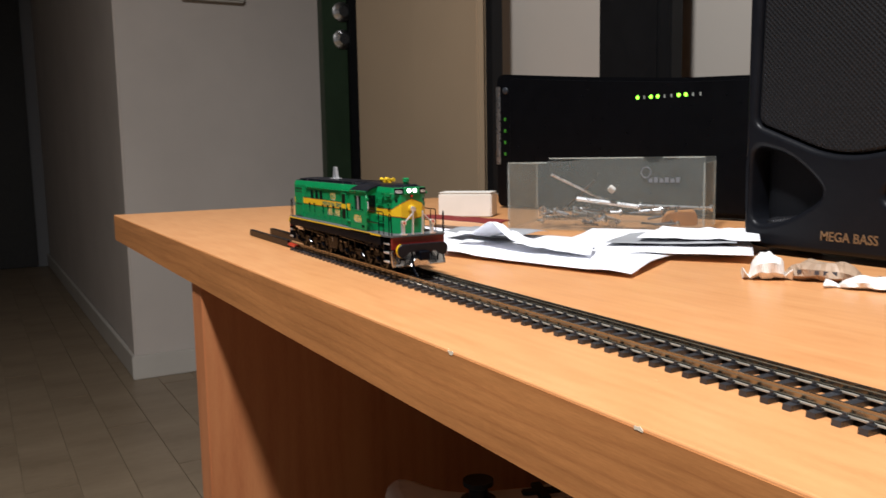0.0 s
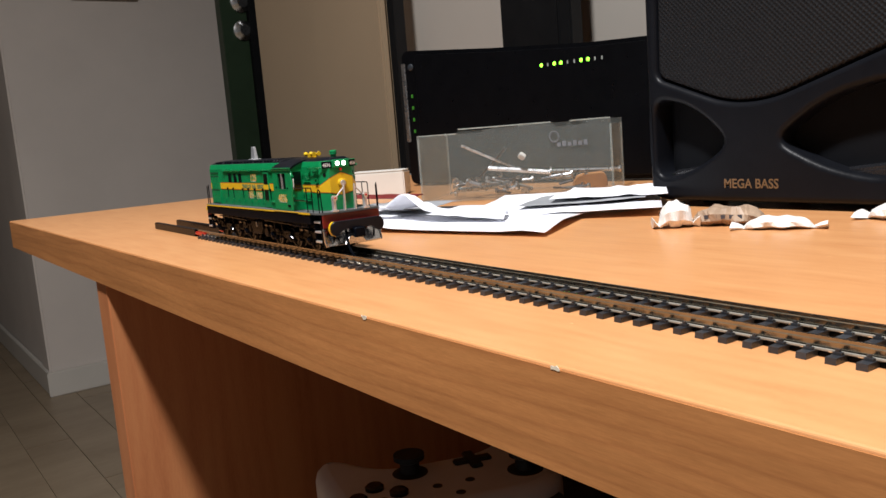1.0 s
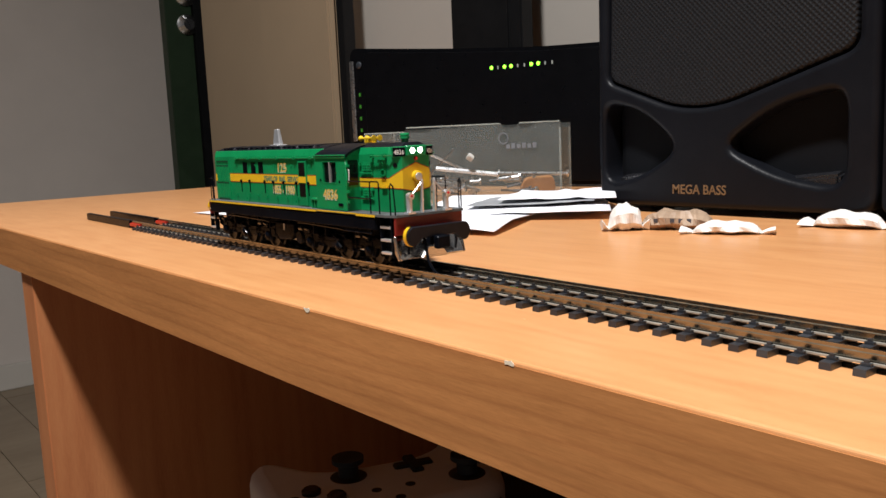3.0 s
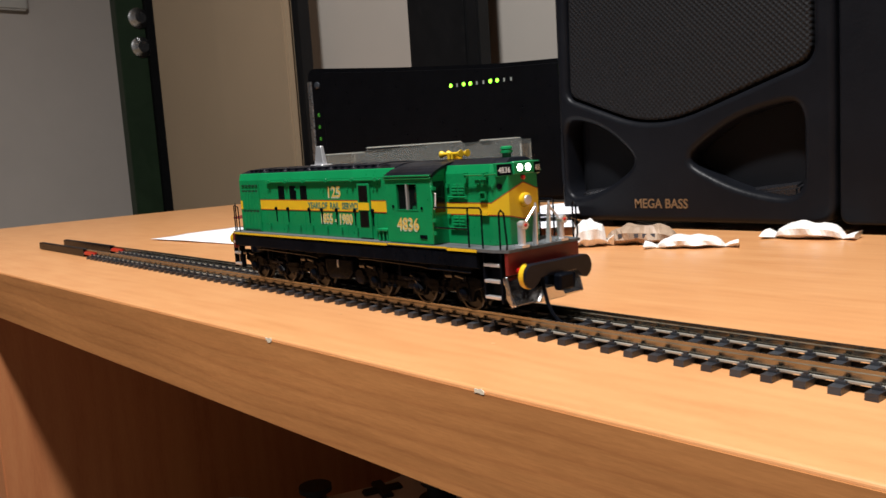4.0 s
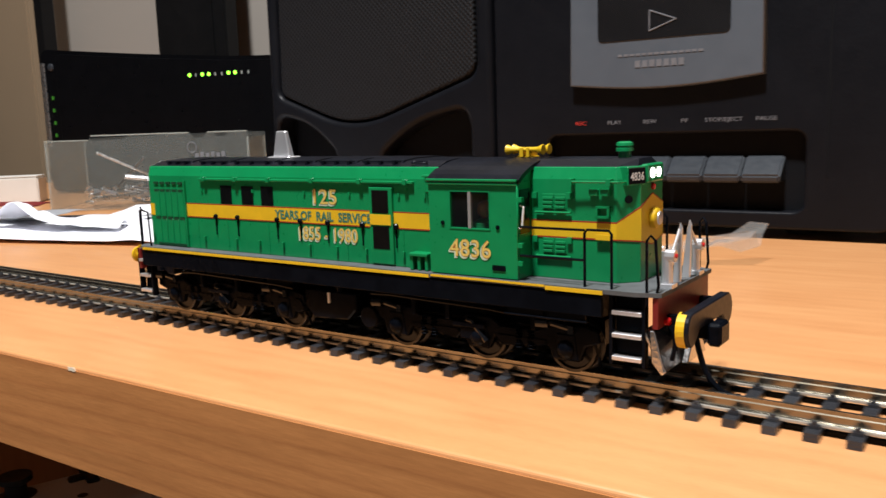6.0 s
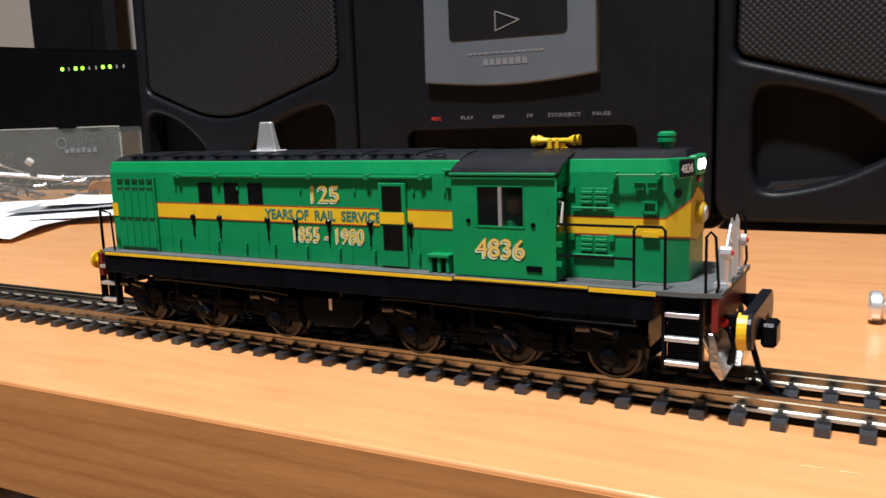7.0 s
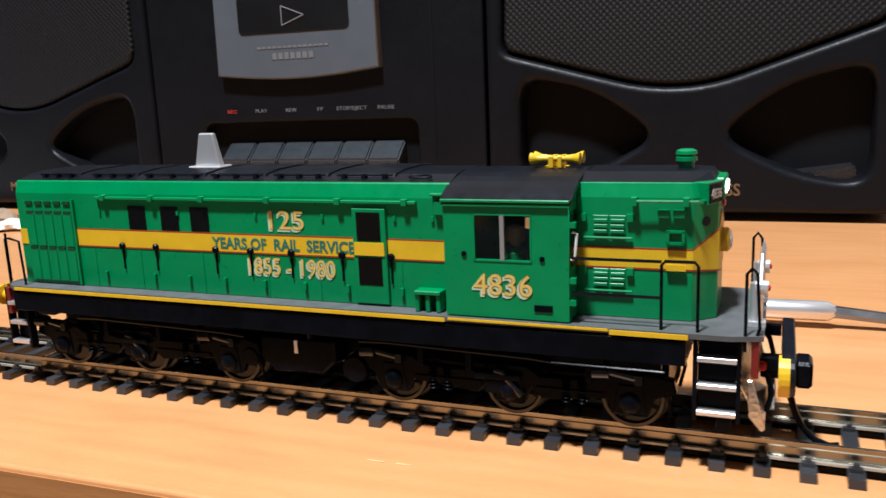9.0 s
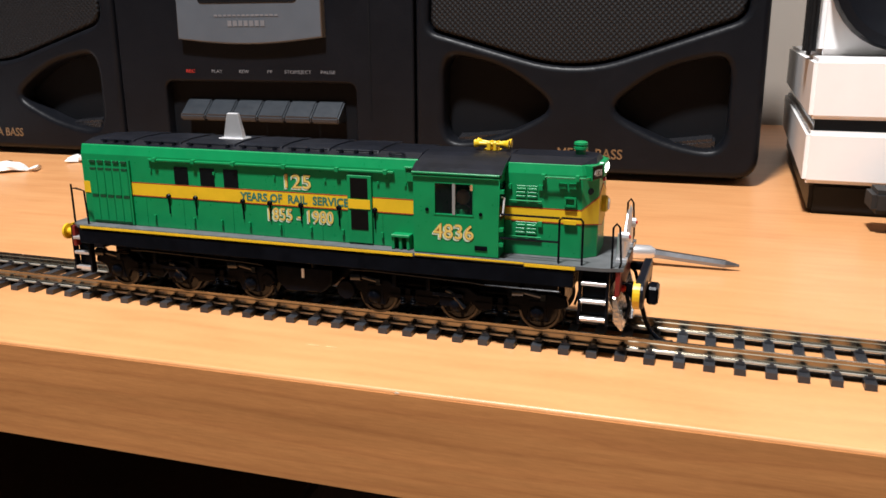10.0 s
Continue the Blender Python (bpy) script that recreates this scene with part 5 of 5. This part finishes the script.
for sy in (-1, 1):
    def wrap_band(z_lo, z_hi, material, off, label):
        """A band that runs along the side, round the chamfer and across half the front."""
        u = [(47.1, sy * (NW + off)), (67.3 + off * 0.3, sy * (NW + off)), (71.2 + off, sy * (6.2 + off * 0.3)), (71.2 + off, 0)]
        u2 = [(47.1, sy * (NW + 0.01)), (67.3, sy * (NW + 0.01)), (71.21, sy * 6.2), (71.21, 0)]
        v = [(*a, z) for a, z in zip(u, z_lo)] + [(*a, z) for a, z in zip(u, z_hi)] + [(*a, z) for a, z in zip(u2, z_lo)] + [(*a, z) for a, z in zip(u2, z_hi)]
        f = []
        for i in range(3):
            f += [(i, i + 1, i + 5, i + 4), (i + 8, i + 12, i + 13, i + 9), (i + 4, i + 5, i + 13, i + 12), (i, i + 8, i + 9, i + 1)]
        f += [(0, 4, 12, 8), (3, 11, 15, 7)]
        return lp("stripe", MM().add(v, f), material, nose, label)

    wrap_band((30.1, 30.1, 29.6, 28.2), (33.4, 33.4, 36.6, 39.0), "yellow", 0.12, "yellow stripe that widens to a diamond")
    wrap_band((33.4, 33.4, 36.6, 39.0), (33.7, 33.7, 36.9, 39.3), "red", 0.13, "thin red line")
    wrap_band((29.8, 29.8, 29.3, 27.9), (30.1, 30.1, 29.6, 28.2), "red", 0.13, "thin red line")
    y = sy * NW
    for vx, vz in ((50.2, 36.3), (50.2, 26.6)):
        s = MM()
        for c in range(2):
            for r in range(3):
                lo, hi = sorted((y, y + sy * (0.8 - 0.15 * r)))
                s.box(vx + c * 3.0, lo, vz + r * 0.95, vx + c * 3.0 + 2.4, hi, vz + r * 0.95 + 0.55)
            lo, hi = sorted((y, y + sy * 0.25))
            s.box(vx + c * 3.0 - 0.2, lo, vz - 0.3, vx + c * 3.0 + 2.6, hi, vz + 3.1)
        lp("vent", s, "green", nose, "green louvred vent", 0.05)
        for hx in (48.2, 56.6):
            for hz in (vz + 2.4,):
                lo, hi = sorted((y, y + sy * 0.7))
                lp("hinge", MM().box(hx - 0.6, lo, hz - 0.3, hx + 0.6, hi, hz + 1.0), "green", nose)
        lp("vent_bar", MM().tube([(48.4, y + sy * 0.5, vz - 0.9), (57.0, y + sy * 0.5, vz - 0.9)], 0.28, 6), "green", nose)
    lp("hand_rail", MM().tube([(57.4, y, 42.2), (57.4, y + sy * 1.6, 42.2), (68.2, y + sy * 1.4, 42.2), (69.6, y - sy * 1.5, 42.2)], 0.28, 6), "green", nose, "green handrail")
    for hx in (57.4, 66.2):
        lo, hi = sorted((y, y + sy * 1.9))
        lp("rail_bracket", MM().box(hx - 0.5, lo, 41.4, hx + 0.5, hi, 42.8), "green", nose)
    s = MM()
    for c in range(2):
        lo, hi = sorted((y, y + sy * 0.9))
        s.box(61.4 + c * 2.6, lo, 39.2, 63.4 + c * 2.6, hi, 40.6)
    lp("vent", s, "green", nose, "", 0.1)
    lo, hi = sorted((y + sy * 0.1, y + sy * 0.9))
    lp("foothold", MM().box(62.9, lo, 34.5, 66.0, hi, 35.0).box(62.9, lo, 36.6, 66.0, hi, 37.0).box(62.9, lo, 34.5, 63.4, hi, 37).box(65.5, lo, 34.5, 66.0, hi, 37), "green", nose)
    lp("foothold", MM().box(62.9, lo, 29.9, 66.2, hi, 30.3).box(62.9, lo, 30.3, 66.2, min(lo, hi) + 0.3, 31.0), "yellow", nose, "yellow foothold")
    # number board on the chamfered corner
    m = Matrix.Translation((70.35, sy * 6.95, 43.25)) @ Matrix.Rotation(radians(sy * 22 + 90), 4, "Z")
    lp("board_housing", MM().box(-2.55, -0.3, -1.95, 2.55, 2.6, 2.0, m), "green", nose, "", 0.15)
    board = lp("number_board", MM().box(-2.35, -0.5, -1.65, 2.35, -0.32, 1.65, m), "black", None, "black number board", 0.05)
    me = lettering("4836", 2.4 * K, 0.00002, 3.9 * K, 0.03 * K)
    mk = Matrix.Translation((70.35 * K, sy * 6.95 * K, 43.25 * K)) @ Matrix.Rotation(radians(68 if sy < 0 else 112), 4, "Z") @ Matrix.Translation((0, -0.00053, -0.0009)) @ STAND
    part("lettering", me, "white", board, "white running number", at=mk)
    lp("marker_hole", MM().lathe((69.2, sy * 8.0, 38.4), (1, sy * 1.08, 0), [(0.85, -0.1), (0.85, 0.25)], 14), "glazing", nose, "dark marker lamp")
lp("headlight_box", MM().box(70.4, -4.4, 41.6, 72.0, 4.6, 45.5), "green", nose, "", 0.3)
for y in (-1.75, 1.75):
    lp("headlight", MM().lathe((72.0, y, 43.6), (1, 0, 0), [(1.1, 0), (1.1, 0.12), (0.7, 0.3), (0.1, 0.38)], 16), "lens", nose, "lit white headlight", 0, True)
lp("nose_boss", MM().lathe((71.3, 0, 33.8), (1, 0, 0), [(2.2, 0), (2.2, 1.2), (1.7, 1.6), (0.4, 1.6)], 20), "yellow", nose, "yellow round boss", 0, True)
lp("boss_face", MM().lathe((72.9, 0, 33.8), (1, 0, 0), [(1.5, 0), (1.4, 0.3), (0.3, 0.4)], 20), "silver", nose, "silver disc", 0, True)
lp("red_lamp", MM().lathe((71.3, 0, 40.6), (1, 0, 0), [(0.8, 0), (0.7, 0.5), (0.2, 0.7)], 12), "redlens", nose, "red tail lamp")
lp("roof_vent", MM().lathe((65, 0, 46.4), (0, 0, 1), [(1.4, 0), (1.4, 1.6), (1.9, 1.7), (1.9, 2.4), (1.5, 2.6), (1.5, 2.8), (1.9, 2.9), (1.8, 3.5), (1.2, 3.8)], 16), "green", nose, "green mushroom vent", 0, True)
horn = MM()
for hy in (-1.5, 1.5):
    horn.lathe((36.2, hy, 48.7), (1, 0, 0), [(1.25, 0), (1.1, 0.5), (0.65, 1.4), (0.45, 3.0), (0.45, 6.6), (0.65, 8.2), (1.1, 9.2), (1.25, 9.7)], 14)
horn.box(39.8, -2.2, 47.0, 40.8, 2.2, 49.2).box(41.6, -2.2, 47.0, 42.4, 2.2, 49.2).box(38.6, -1.4, 46.3, 43.2, 1.4, 47.2)
lp("air_horn", horn, "yellow", None, "yellow double air horn on the roof", 0.1)


# handrails of black wire
def wire(pts, material="black", label="black wire handrail", r=0.30):
    return lp("handrail", MM().tube(pts, r, 6), material, None, label)


for sy in (-1, 1):
    y = sy * 15.7
    wire([(62.8, y, 20.7), (62.8, y, 32.0), (63.4, y, 32.7), (68.2, y, 32.7), (68.8, y, 32.0), (68.8, y, 20.7)])
    wire([(47.4, y, 32.6), (62.8, y, 32.6)])
    wire([(47.4, y, 26.3), (62.8, y, 26.3)])
    wire([(76.4, sy * 16, 18), (76.4, sy * 16, 31.2), (77.2, sy * 16, 32.2), (78.0, sy * 15.6, 31.2), (78.6, sy * 15.4, 22), (77.8, sy * 15.2, 19)])
    wire([(-91, sy * 14.5, 20.7), (-91, sy * 14.5, 31.5), (-88.8, sy * 15.2, 31.8), (-85.5, sy * 15.4, 31.2), (-85.0, sy * 15.4, 20.7)])
    wire([(-92.5, sy * 13, 20.7), (-92.5, sy * 13, 32.5)])
    # silver stands with lamps at the front
    s = MM().tube([(77.8, sy * 8.5, 20.6), (77.8, sy * 8.5, 28)], 1.15, 10).box(76.6, sy * 8.5 - 1.6, 20.6, 79.4, sy * 8.5 + 1.6, 21.4)
    s.tube([(77.6, sy * 8.5, 27.2), (79.6, sy * 8.5, 27.2)], 1.3, 10)
    st = lp("lamp_stand", s, "silver", None, "bright silver lamp stand")
    lp("lamp_glass", MM().lathe((79.6, sy * 8.5, 27.2), (1, 0, 0), [(0.5, 0), (0.45, 0.3), (0.15, 0.45)], 12), "redlens", st, "red lamp glass")
    s = MM().prism([(76.9, 20.6), (78.7, 20.6), (79.0, 32.2), (78.5, 33.4), (78.0, 31.4)], "y", sy * 2.9 - 0.4, sy * 2.9 + 0.4)
    s.tube([(78.4, sy * 2.9, 32.0), (78.4, sy * 7.5, 27.5)], 0.4, 6)
    lp("silver_post", s, "silver", None, "bright silver end post", 0.15)
    s = MM().prism([(-91.5, 20.6), (-89.4, 20.6), (-89.0, 31), (-90.2, 32)], "y", sy * 5 - 0.5, sy * 5 + 0.5).tube([(-91.5, sy * 5, 28), (-93, sy * 5, 28)], 1.0, 8)
    lp("silver_post", s, "silver", None, "bright silver end post", 0.15)

# ends: beams, steps, ploughs, couplers
for e in (1, -1):
    xb = 78.6 if e > 0 else -92.0

    def bx(a, y0, z0, b, y1, z1, s=None):
        p, q = sorted((xb + e * a, xb + e * b))
        return (s or MM()).box(p, y0, z0, q, y1, z1)

    lp("buffer_beam", bx(-1.2, -15.6, 13.2, 0, 15.6, 19.7), "maroon", None, "dark red buffer beam", 0.15)
    lp("beam_lining", bx(-0.4, -15.2, 19.85, 0.12, 15.2, 20.55), "yellow", None, "yellow line along the platform edge")
    if e > 0:
        pl = MM()
        pl.add([(75.6, -15.4, 12.9), (75.6, 15.4, 12.9), (80.0, 14.6, 4.4), (80.0, -14.6, 4.4), (75.0, -15.4, 12.5), (75.0, 15.4, 12.5), (79.3, 14.6, 3.9), (79.3, -14.6, 3.9)],
               [(0, 1, 2, 3), (7, 6, 5, 4), (0, 4, 5, 1), (1, 5, 6, 2), (2, 6, 7, 3), (3, 7, 4, 0)])
        pl.prism([(76.8, 12.9), (77.8, 12.9), (80.0, 4.4), (79.2, 3.9), (77.2, 6.4)], "y", -15.6, -15.1).prism([(76.8, 12.9), (77.8, 12.9), (80.0, 4.4), (79.2, 3.9), (77.2, 6.4)], "y", 15.1, 15.6)
        pl.prism([(-6, 4.2), (6, 4.2), (3, 8.2), (-3, 8.2)], "x", 80.0, 81.4)
        lp("pilot_plough", pl, "sheetmetal", None, "bright silver pilot plough", 0.2)
    for sy in (-1, 1):
        a, b = (68.8, 75.2) if e > 0 else (-91.6, -86.2)
        s = MM().box(a - 0.7, sy * 14.6 - 1.0, 4.8, a, sy * 14.6 + 1.0, 19.7).box(b, sy * 14.6 - 1.0, 4.8, b + 0.7, sy * 14.6 + 1.0, 19.7)
        s.box(a, sy * 13.4 - 0.2, 6, b, sy * 13.4 + 0.2, 19.7)
        st = lp("step_frame", s, "black", None, "", 0.1)
        for z in (5.9, 10.7, 15.5):
            lo, hi = sorted((sy * 13.7, sy * 15.9))
            lp("tread", MM().box(a, lo, z, b, hi, z + 0.9), "silver", st, "bright silver step tread", 0.1)
    lp("coupler_shank", bx(0.1, -2.4, 8.9, 5.8, 2.4, 12.2), "black", None, "", 0.3)
    lp("coupler_head", bx(5.8, -3.4, 7.7, 8.8, 2.8, 12.6), "bogie", None, "", 0.6)
    if e > 0:
        arc = [(11.7 + 3.0 * math.sin(q), 12.9 + 3.5 * math.cos(q)) for q in [math.pi * k / 10 for k in range(11)]]
        arc += [(9.4, 10.6), (7.6, 12.2), (-7.6, 12.2), (-9.4, 10.6)]
        arc += [(-11.7 - 3.0 * math.sin(q), 12.9 - 3.5 * math.cos(q)) for q in [math.pi * k / 10 for k in range(11)]]
        bar = lp("coupling_guard", MM().prism(arc, "x", 82.2, 84.4), "roof", None, "dark curved coupling guard", 0.25)
        rim = MM()
        for k in range(10):
            q0, q1 = math.pi * (0.12 + 0.088 * k), math.pi * (0.12 + 0.088 * (k + 1))
            u = [(-11.7 - r * math.sin(q), 12.9 + r2 * math.cos(q)) for q, r, r2 in ((q0, 3.02, 3.52), (q1, 3.02, 3.52), (q1, 3.18, 3.68), (q0, 3.18, 3.68))]
            rim.prism(u, "x", 82.0, 83.5)
        lp("guard_edge", rim, "yellow", bar, "yellow painted guard end")
        lp("guard_end", MM().prism([(-11.7 - 3.1 * math.sin(q), 12.9 + 3.6 * math.cos(q)) for q in [math.pi * k / 10 for k in range(11)]] + [(-10.4, 9.8), (-10.4, 15.8)], "x", 81.7, 82.15), "yellow", bar, "yellow painted guard end")
        lp("guard_arm", MM().box(78.7, -11, 13.4, 82.1, -9.4, 15.4).box(78.7, 9.4, 13.4, 82.1, 11, 15.4), "black", bar)
        lp("brake_hose", MM().tube([(82.6, -6, 12.0), (83.6, -6.1, 8.0), (84.6, -6.2, 4.6), (86.0, -6, 1.6), (88.0, -5.6, -0.6), (90.4, -5.2, -1.6), (92, -5, -1.4)], 0.62, 7), "black", None, "black brake hose", 0, True)
        for hy in (-11.5, 10.5):
            lp("air_hose", MM().tube([(78.7, hy, 14), (80.0, hy, 12.6), (80.8, hy, 9.6), (80.0, hy, 6.2)], 0.5, 7), "black", None, "black air hose", 0, True)
            lp("air_tap", MM().lathe((78.6, hy, 14.2), (1, 0, 0), [(0.9, 0), (0.9, 0.8), (0.5, 1.2)], 10), "redlens", None, "small red tap")
    else:
        for hy in (-12.5, 12.5):
            lp("buffer_disc", MM().lathe((-92.2, hy, 17.0), (-1, 0, 0), [(1.2, 0), (1.2, 3.4), (2.5, 3.6), (2.5, 4.3), (2.0, 4.6)], 16), "yellow", None, "yellow round buffer", 0, True)

# fuel tank between the bogies
s = MM().prism([(-20.6, 12.8), (-2.6, 12.8), (-2.6, 8.4), (-5.6, 5.6), (-17.4, 5.0), (-20.6, 8.0)], "y", -14.2, 14.2)
tank = lp("fuel_tank", s, "bogie", None, "", 0.4)
lp("tank_gauge", MM().box(-12.0, -14.5, 9.6, -11.2, -14.2, 12.4), "silver", tank, "small bright gauge")
lp("filler", MM().tube([(-8.4, -13.4, 12.8), (-8.4, -13.4, 15.4)], 0.8, 8), "black", tank)
lp("air_reservoir", MM().lathe((1.8, -14.3, 7.2), (0, 1, 0), [(2.6, 0), (3.0, 0.6), (3.0, 28), (2.6, 28.6)], 18), "bogie", None, "", 0, True)
lp("air_reservoir", MM().lathe((-23.8, -14.0, 7.6), (0, 1, 0), [(1.8, 0), (2.2, 0.5), (2.2, 27.5), (1.8, 28)], 16), "bogie", None, "", 0, True)

# pipes and boxes below the valance
for sy in (-1, 1):
    for px0, px1, pz in ((-70, -24, 13.6), (4, 44, 13.9)):
        lp("air_pipe", MM().tube([(px0, sy * 15.4, pz), (px0 + 6, sy * 15.6, pz + 0.3), (px1 - 5, sy * 15.5, pz - 0.4), (px1, sy * 15.0, pz - 1.0)], 0.38, 6), "black", None, "thin black air pipe", 0, True)
    for px in (-62, -47, -36, 17, 27, 50):
        lp("hanger", MM().box(px - 0.6, min(sy * 13.8, sy * 15.4), 9.8, px + 0.6, max(sy * 13.8, sy * 15.4), 14.8), "bogie", None, "", 0.15)
    for px in (-60, 28):
        lp("bolster", MM().box(px, min(sy * 13.7, sy * 15.0), 8.2, px + 9, max(sy * 13.7, sy * 15.0), 9.6).box(px + 2, min(sy * 13.7, sy * 14.6), 5.4, px + 7, max(sy * 13.7, sy * 14.6), 8.2), "bogie", None, "", 0.3)

# bogies
WR = 5.85
AXLES = {1: (10.4, 34.6, 57.2), -1: (-29.4, -54.4, -77.4)}
wheelsets = []
for e, axles in AXLES.items():
    axles = sorted(axles)
    bogie = lp("bogie", MM().box(axles[0] - 6, -6.5, 6, axles[2] + 6, 6.5, 11.5), "bogie")
    for sy in (-1, 1):
        ya, yb = sorted((sy * 11.6, sy * 13.6))
        a, b, c = axles
        top = [(a - 8.2, 8.2), (a - 7.6, 10.8), (a - 4, 11.6), (a + 4, 11.2), (a + 7, 9.6), (b - 6, 9.4), (b - 3.4, 11.2), (b + 3.4, 11.2), (b + 6, 9.4), (c - 7, 9.6), (c - 4, 11.2), (c + 4, 11.6), (c + 7.6, 10.8), (c + 8.2, 8.2)]
        low = [(c + 4.4, 7.0), (c + 3.2, 3.4), (c - 3.2, 3.4), (c - 4.4, 6.2), (b + 6.4, 4.8), (b + 4.4, 6.8), (b + 2.8, 3.4), (b - 2.8, 3.4), (b - 4.4, 6.8), (b - 6.4, 4.8), (a + 4.4, 6.2), (a + 3.2, 3.4), (a - 3.2, 3.4), (a - 4.4, 7.0)]
        fr = lp("side_frame", MM().prism(top + low, "y", ya, yb), "bogie", loco, "", 0.3)
        for q in axles:
            lp("axle_box", MM().lathe((q, sy * 13.2, 6.0), (0, sy, 0), [(2.0, 0), (2.0, 1.0), (1.4, 1.6), (0.8, 1.9)], 14), "bogie", fr, "", 0, True)
            lp("axle_guard", MM().prism([(q - 3.0, 3.8), (q + 3.0, 3.8), (q + 2.2, 9.4), (q - 2.2, 9.4)], "y", *sorted((sy * 13.4, sy * 13.9))), "bogie", fr, "", 0.2)
        for q in (a + 8.6, a + 11.6, c - 11.6, c - 8.6):
            sp = MM()
            for k in range(6):
                sp.lathe((q, sy * 13.4, 4.9 + k * 0.75), (0, 0, 1), [(0.75, 0), (1.05, 0.2), (0.75, 0.45)], 8)
            lp("spring", sp, "black", fr, "", 0, True)
        for q in (a, c):
            lp("brake_cylinder", MM().tube([(q - 6.5, sy * 14.4, 11.6), (q - 3.5, sy * 14.4, 11.8)], 1.35, 10).tube([(q - 3.5, sy * 14.4, 11.8), (q + 1.2, sy * 14.4, 11.0)], 0.7, 8).box(q + 1, min(sy * 14, sy * 15), 9.8, q + 2.4, max(sy * 14, sy * 15), 11.6), "glossblack", fr, "glossy brake cylinder", 0, True)
        lp("brake_link", MM().tube([(b - 2.6, sy * 14.2, 10.0), (b - 1.2, sy * 14.3, 9.8), (b + 2.6, sy * 14.2, 5.4)], 0.7, 8), "glossblack", fr, "", 0, True)
        lp("sand_pipe", MM().tube([(c + 6.4, sy * 13.4, 9), (c + 7.0, sy * 12, 5), (c + 6.2, sy * 9.4, 1.4)], 0.4, 6), "bogie", fr, "", 0, True)
        lp("frame_rib", MM().box(a + 4.8, *sorted((sy * 13.5, sy * 14.0))[:1], 6.6, b - 5.4, sorted((sy * 13.5, sy * 14.0))[1], 7.4).box(b + 5.4, sorted((sy * 13.5, sy * 14.0))[0], 6.6, c - 4.8, sorted((sy * 13.5, sy * 14.0))[1], 7.4), "bogie", fr)
    for q in axles:
        ws = lp("wheelset", MM().tube([(0, -9, 0), (0, 9, 0)], 1.1, 10), "black")
        ws.location = (q * K, 0, WR * K)
        for sy in (-1, 1):
            lp("wheel", MM().lathe((0, sy * 7.4, 0), (0, sy, 0), [(WR + 0.7, 0), (WR + 0.8, 0.4), (WR + 0.5, 0.75), (WR, 0.9), (WR - 0.12, 3.0), (WR - 0.8, 3.0), (WR - 1.0, 2.4), (2.2, 2.3), (2.0, 2.9), (0.6, 3.0)], 28), "wheel", ws, "dark metal wheel", 0, True)
            ring = [(WR - 0.05, 2.98), (WR - 0.15, 3.1), (WR - 0.75, 3.1), (WR - 0.85, 2.98)]
            tyre = MM()
            for rr, hh in ring:
                tyre.v += [(rr * math.cos(2 * math.pi * k / 32), sy * (7.4 + hh), rr * math.sin(2 * math.pi * k / 32)) for k in range(32)]
            for i in range(3):
                tyre.f += [(i * 32 + k, i * 32 + (k + 1) % 32, (i + 1) * 32 + (k + 1) % 32, (i + 1) * 32 + k) for k in range(32)]
            lp("tyre", tyre, "tyre", ws, "worn metal tyre", 0, True)
            for k in range(4):
                m = Matrix.Rotation(radians(90 * k), 4, "Y")
                lp("wheel_rib", MM().box(-0.4, min(sy * 9.6, sy * 9.95), 2.0, 0.4, max(sy * 9.6, sy * 9.95), WR - 0.9, m), "bogie", ws)
        wheelsets.append(ws)

# ---- floor boards ----
board_me = Shape().box(0, 0, -0.004, 1.196, 0.1180, 0.0).mesh("plank")
board_me.materials.append(M["floor"])
for j in range(22):
    for i in range(6):
        ob = new("plank", board_me)
        ob.parent = floor
        ob.location = (-6.4 + i * 1.2 + 0.4 * (j % 3), -1.4 + j * 0.12, FLOOR)

# ---- movement ----
RUN = [(0.0, -0.3121), (0.5, -0.2999), (1.0, -0.2856), (1.5, -0.2670), (2.0, -0.2425), (3.5, -0.1470), (4.0, -0.1059), (4.5, -0.0607), (5.0, -0.0135), (5.5, 0.0294), (6.0, 0.0681), (7.5, 0.1593), (8.0, 0.1817), (8.5, 0.1986), (9.0, 0.2140), (9.5, 0.2242), (10.0, 0.2291)]


def along(t):
    """Place on the track at t, by a smooth curve through RUN."""
    k = max(i for i in range(len(RUN) - 1) if RUN[i][0] <= t + 1e-9)

    def slope(i):
        a, b = RUN[max(i - 1, 0)], RUN[min(i + 1, len(RUN) - 1)]
        return (b[1] - a[1]) / (b[0] - a[0])

    (t0, x0), (t1, x1) = RUN[k], RUN[k + 1]
    h = t1 - t0
    s = (t - t0) / h
    return (2 * s**3 - 3 * s**2 + 1) * x0 + (s**3 - 2 * s**2 + s) * h * slope(k) + (-2 * s**3 + 3 * s**2) * x1 + (s**3 - s**2) * h * slope(k + 1)


def motions():
    c, s = math.cos(radians(ANG)), math.sin(radians(ANG))
    rows = []
    for k in range(41):
        t = k * 0.25
        x = along(t)
        rows.append((t, pose(x * c, YC + x * s, ZR, 0, 0, ANG)))
    walk(loco, rows)
    x0 = along(0)
    for ws in wheelsets:
        p = ws.location.copy()
        turns = []
        for k in range(151):
            t = k / 15
            turns.append((t, Matrix.Translation(p) @ Matrix.Rotation((along(t) - x0) / (WR * K), 4, "Y")))
        walk(ws, turns)


motions()
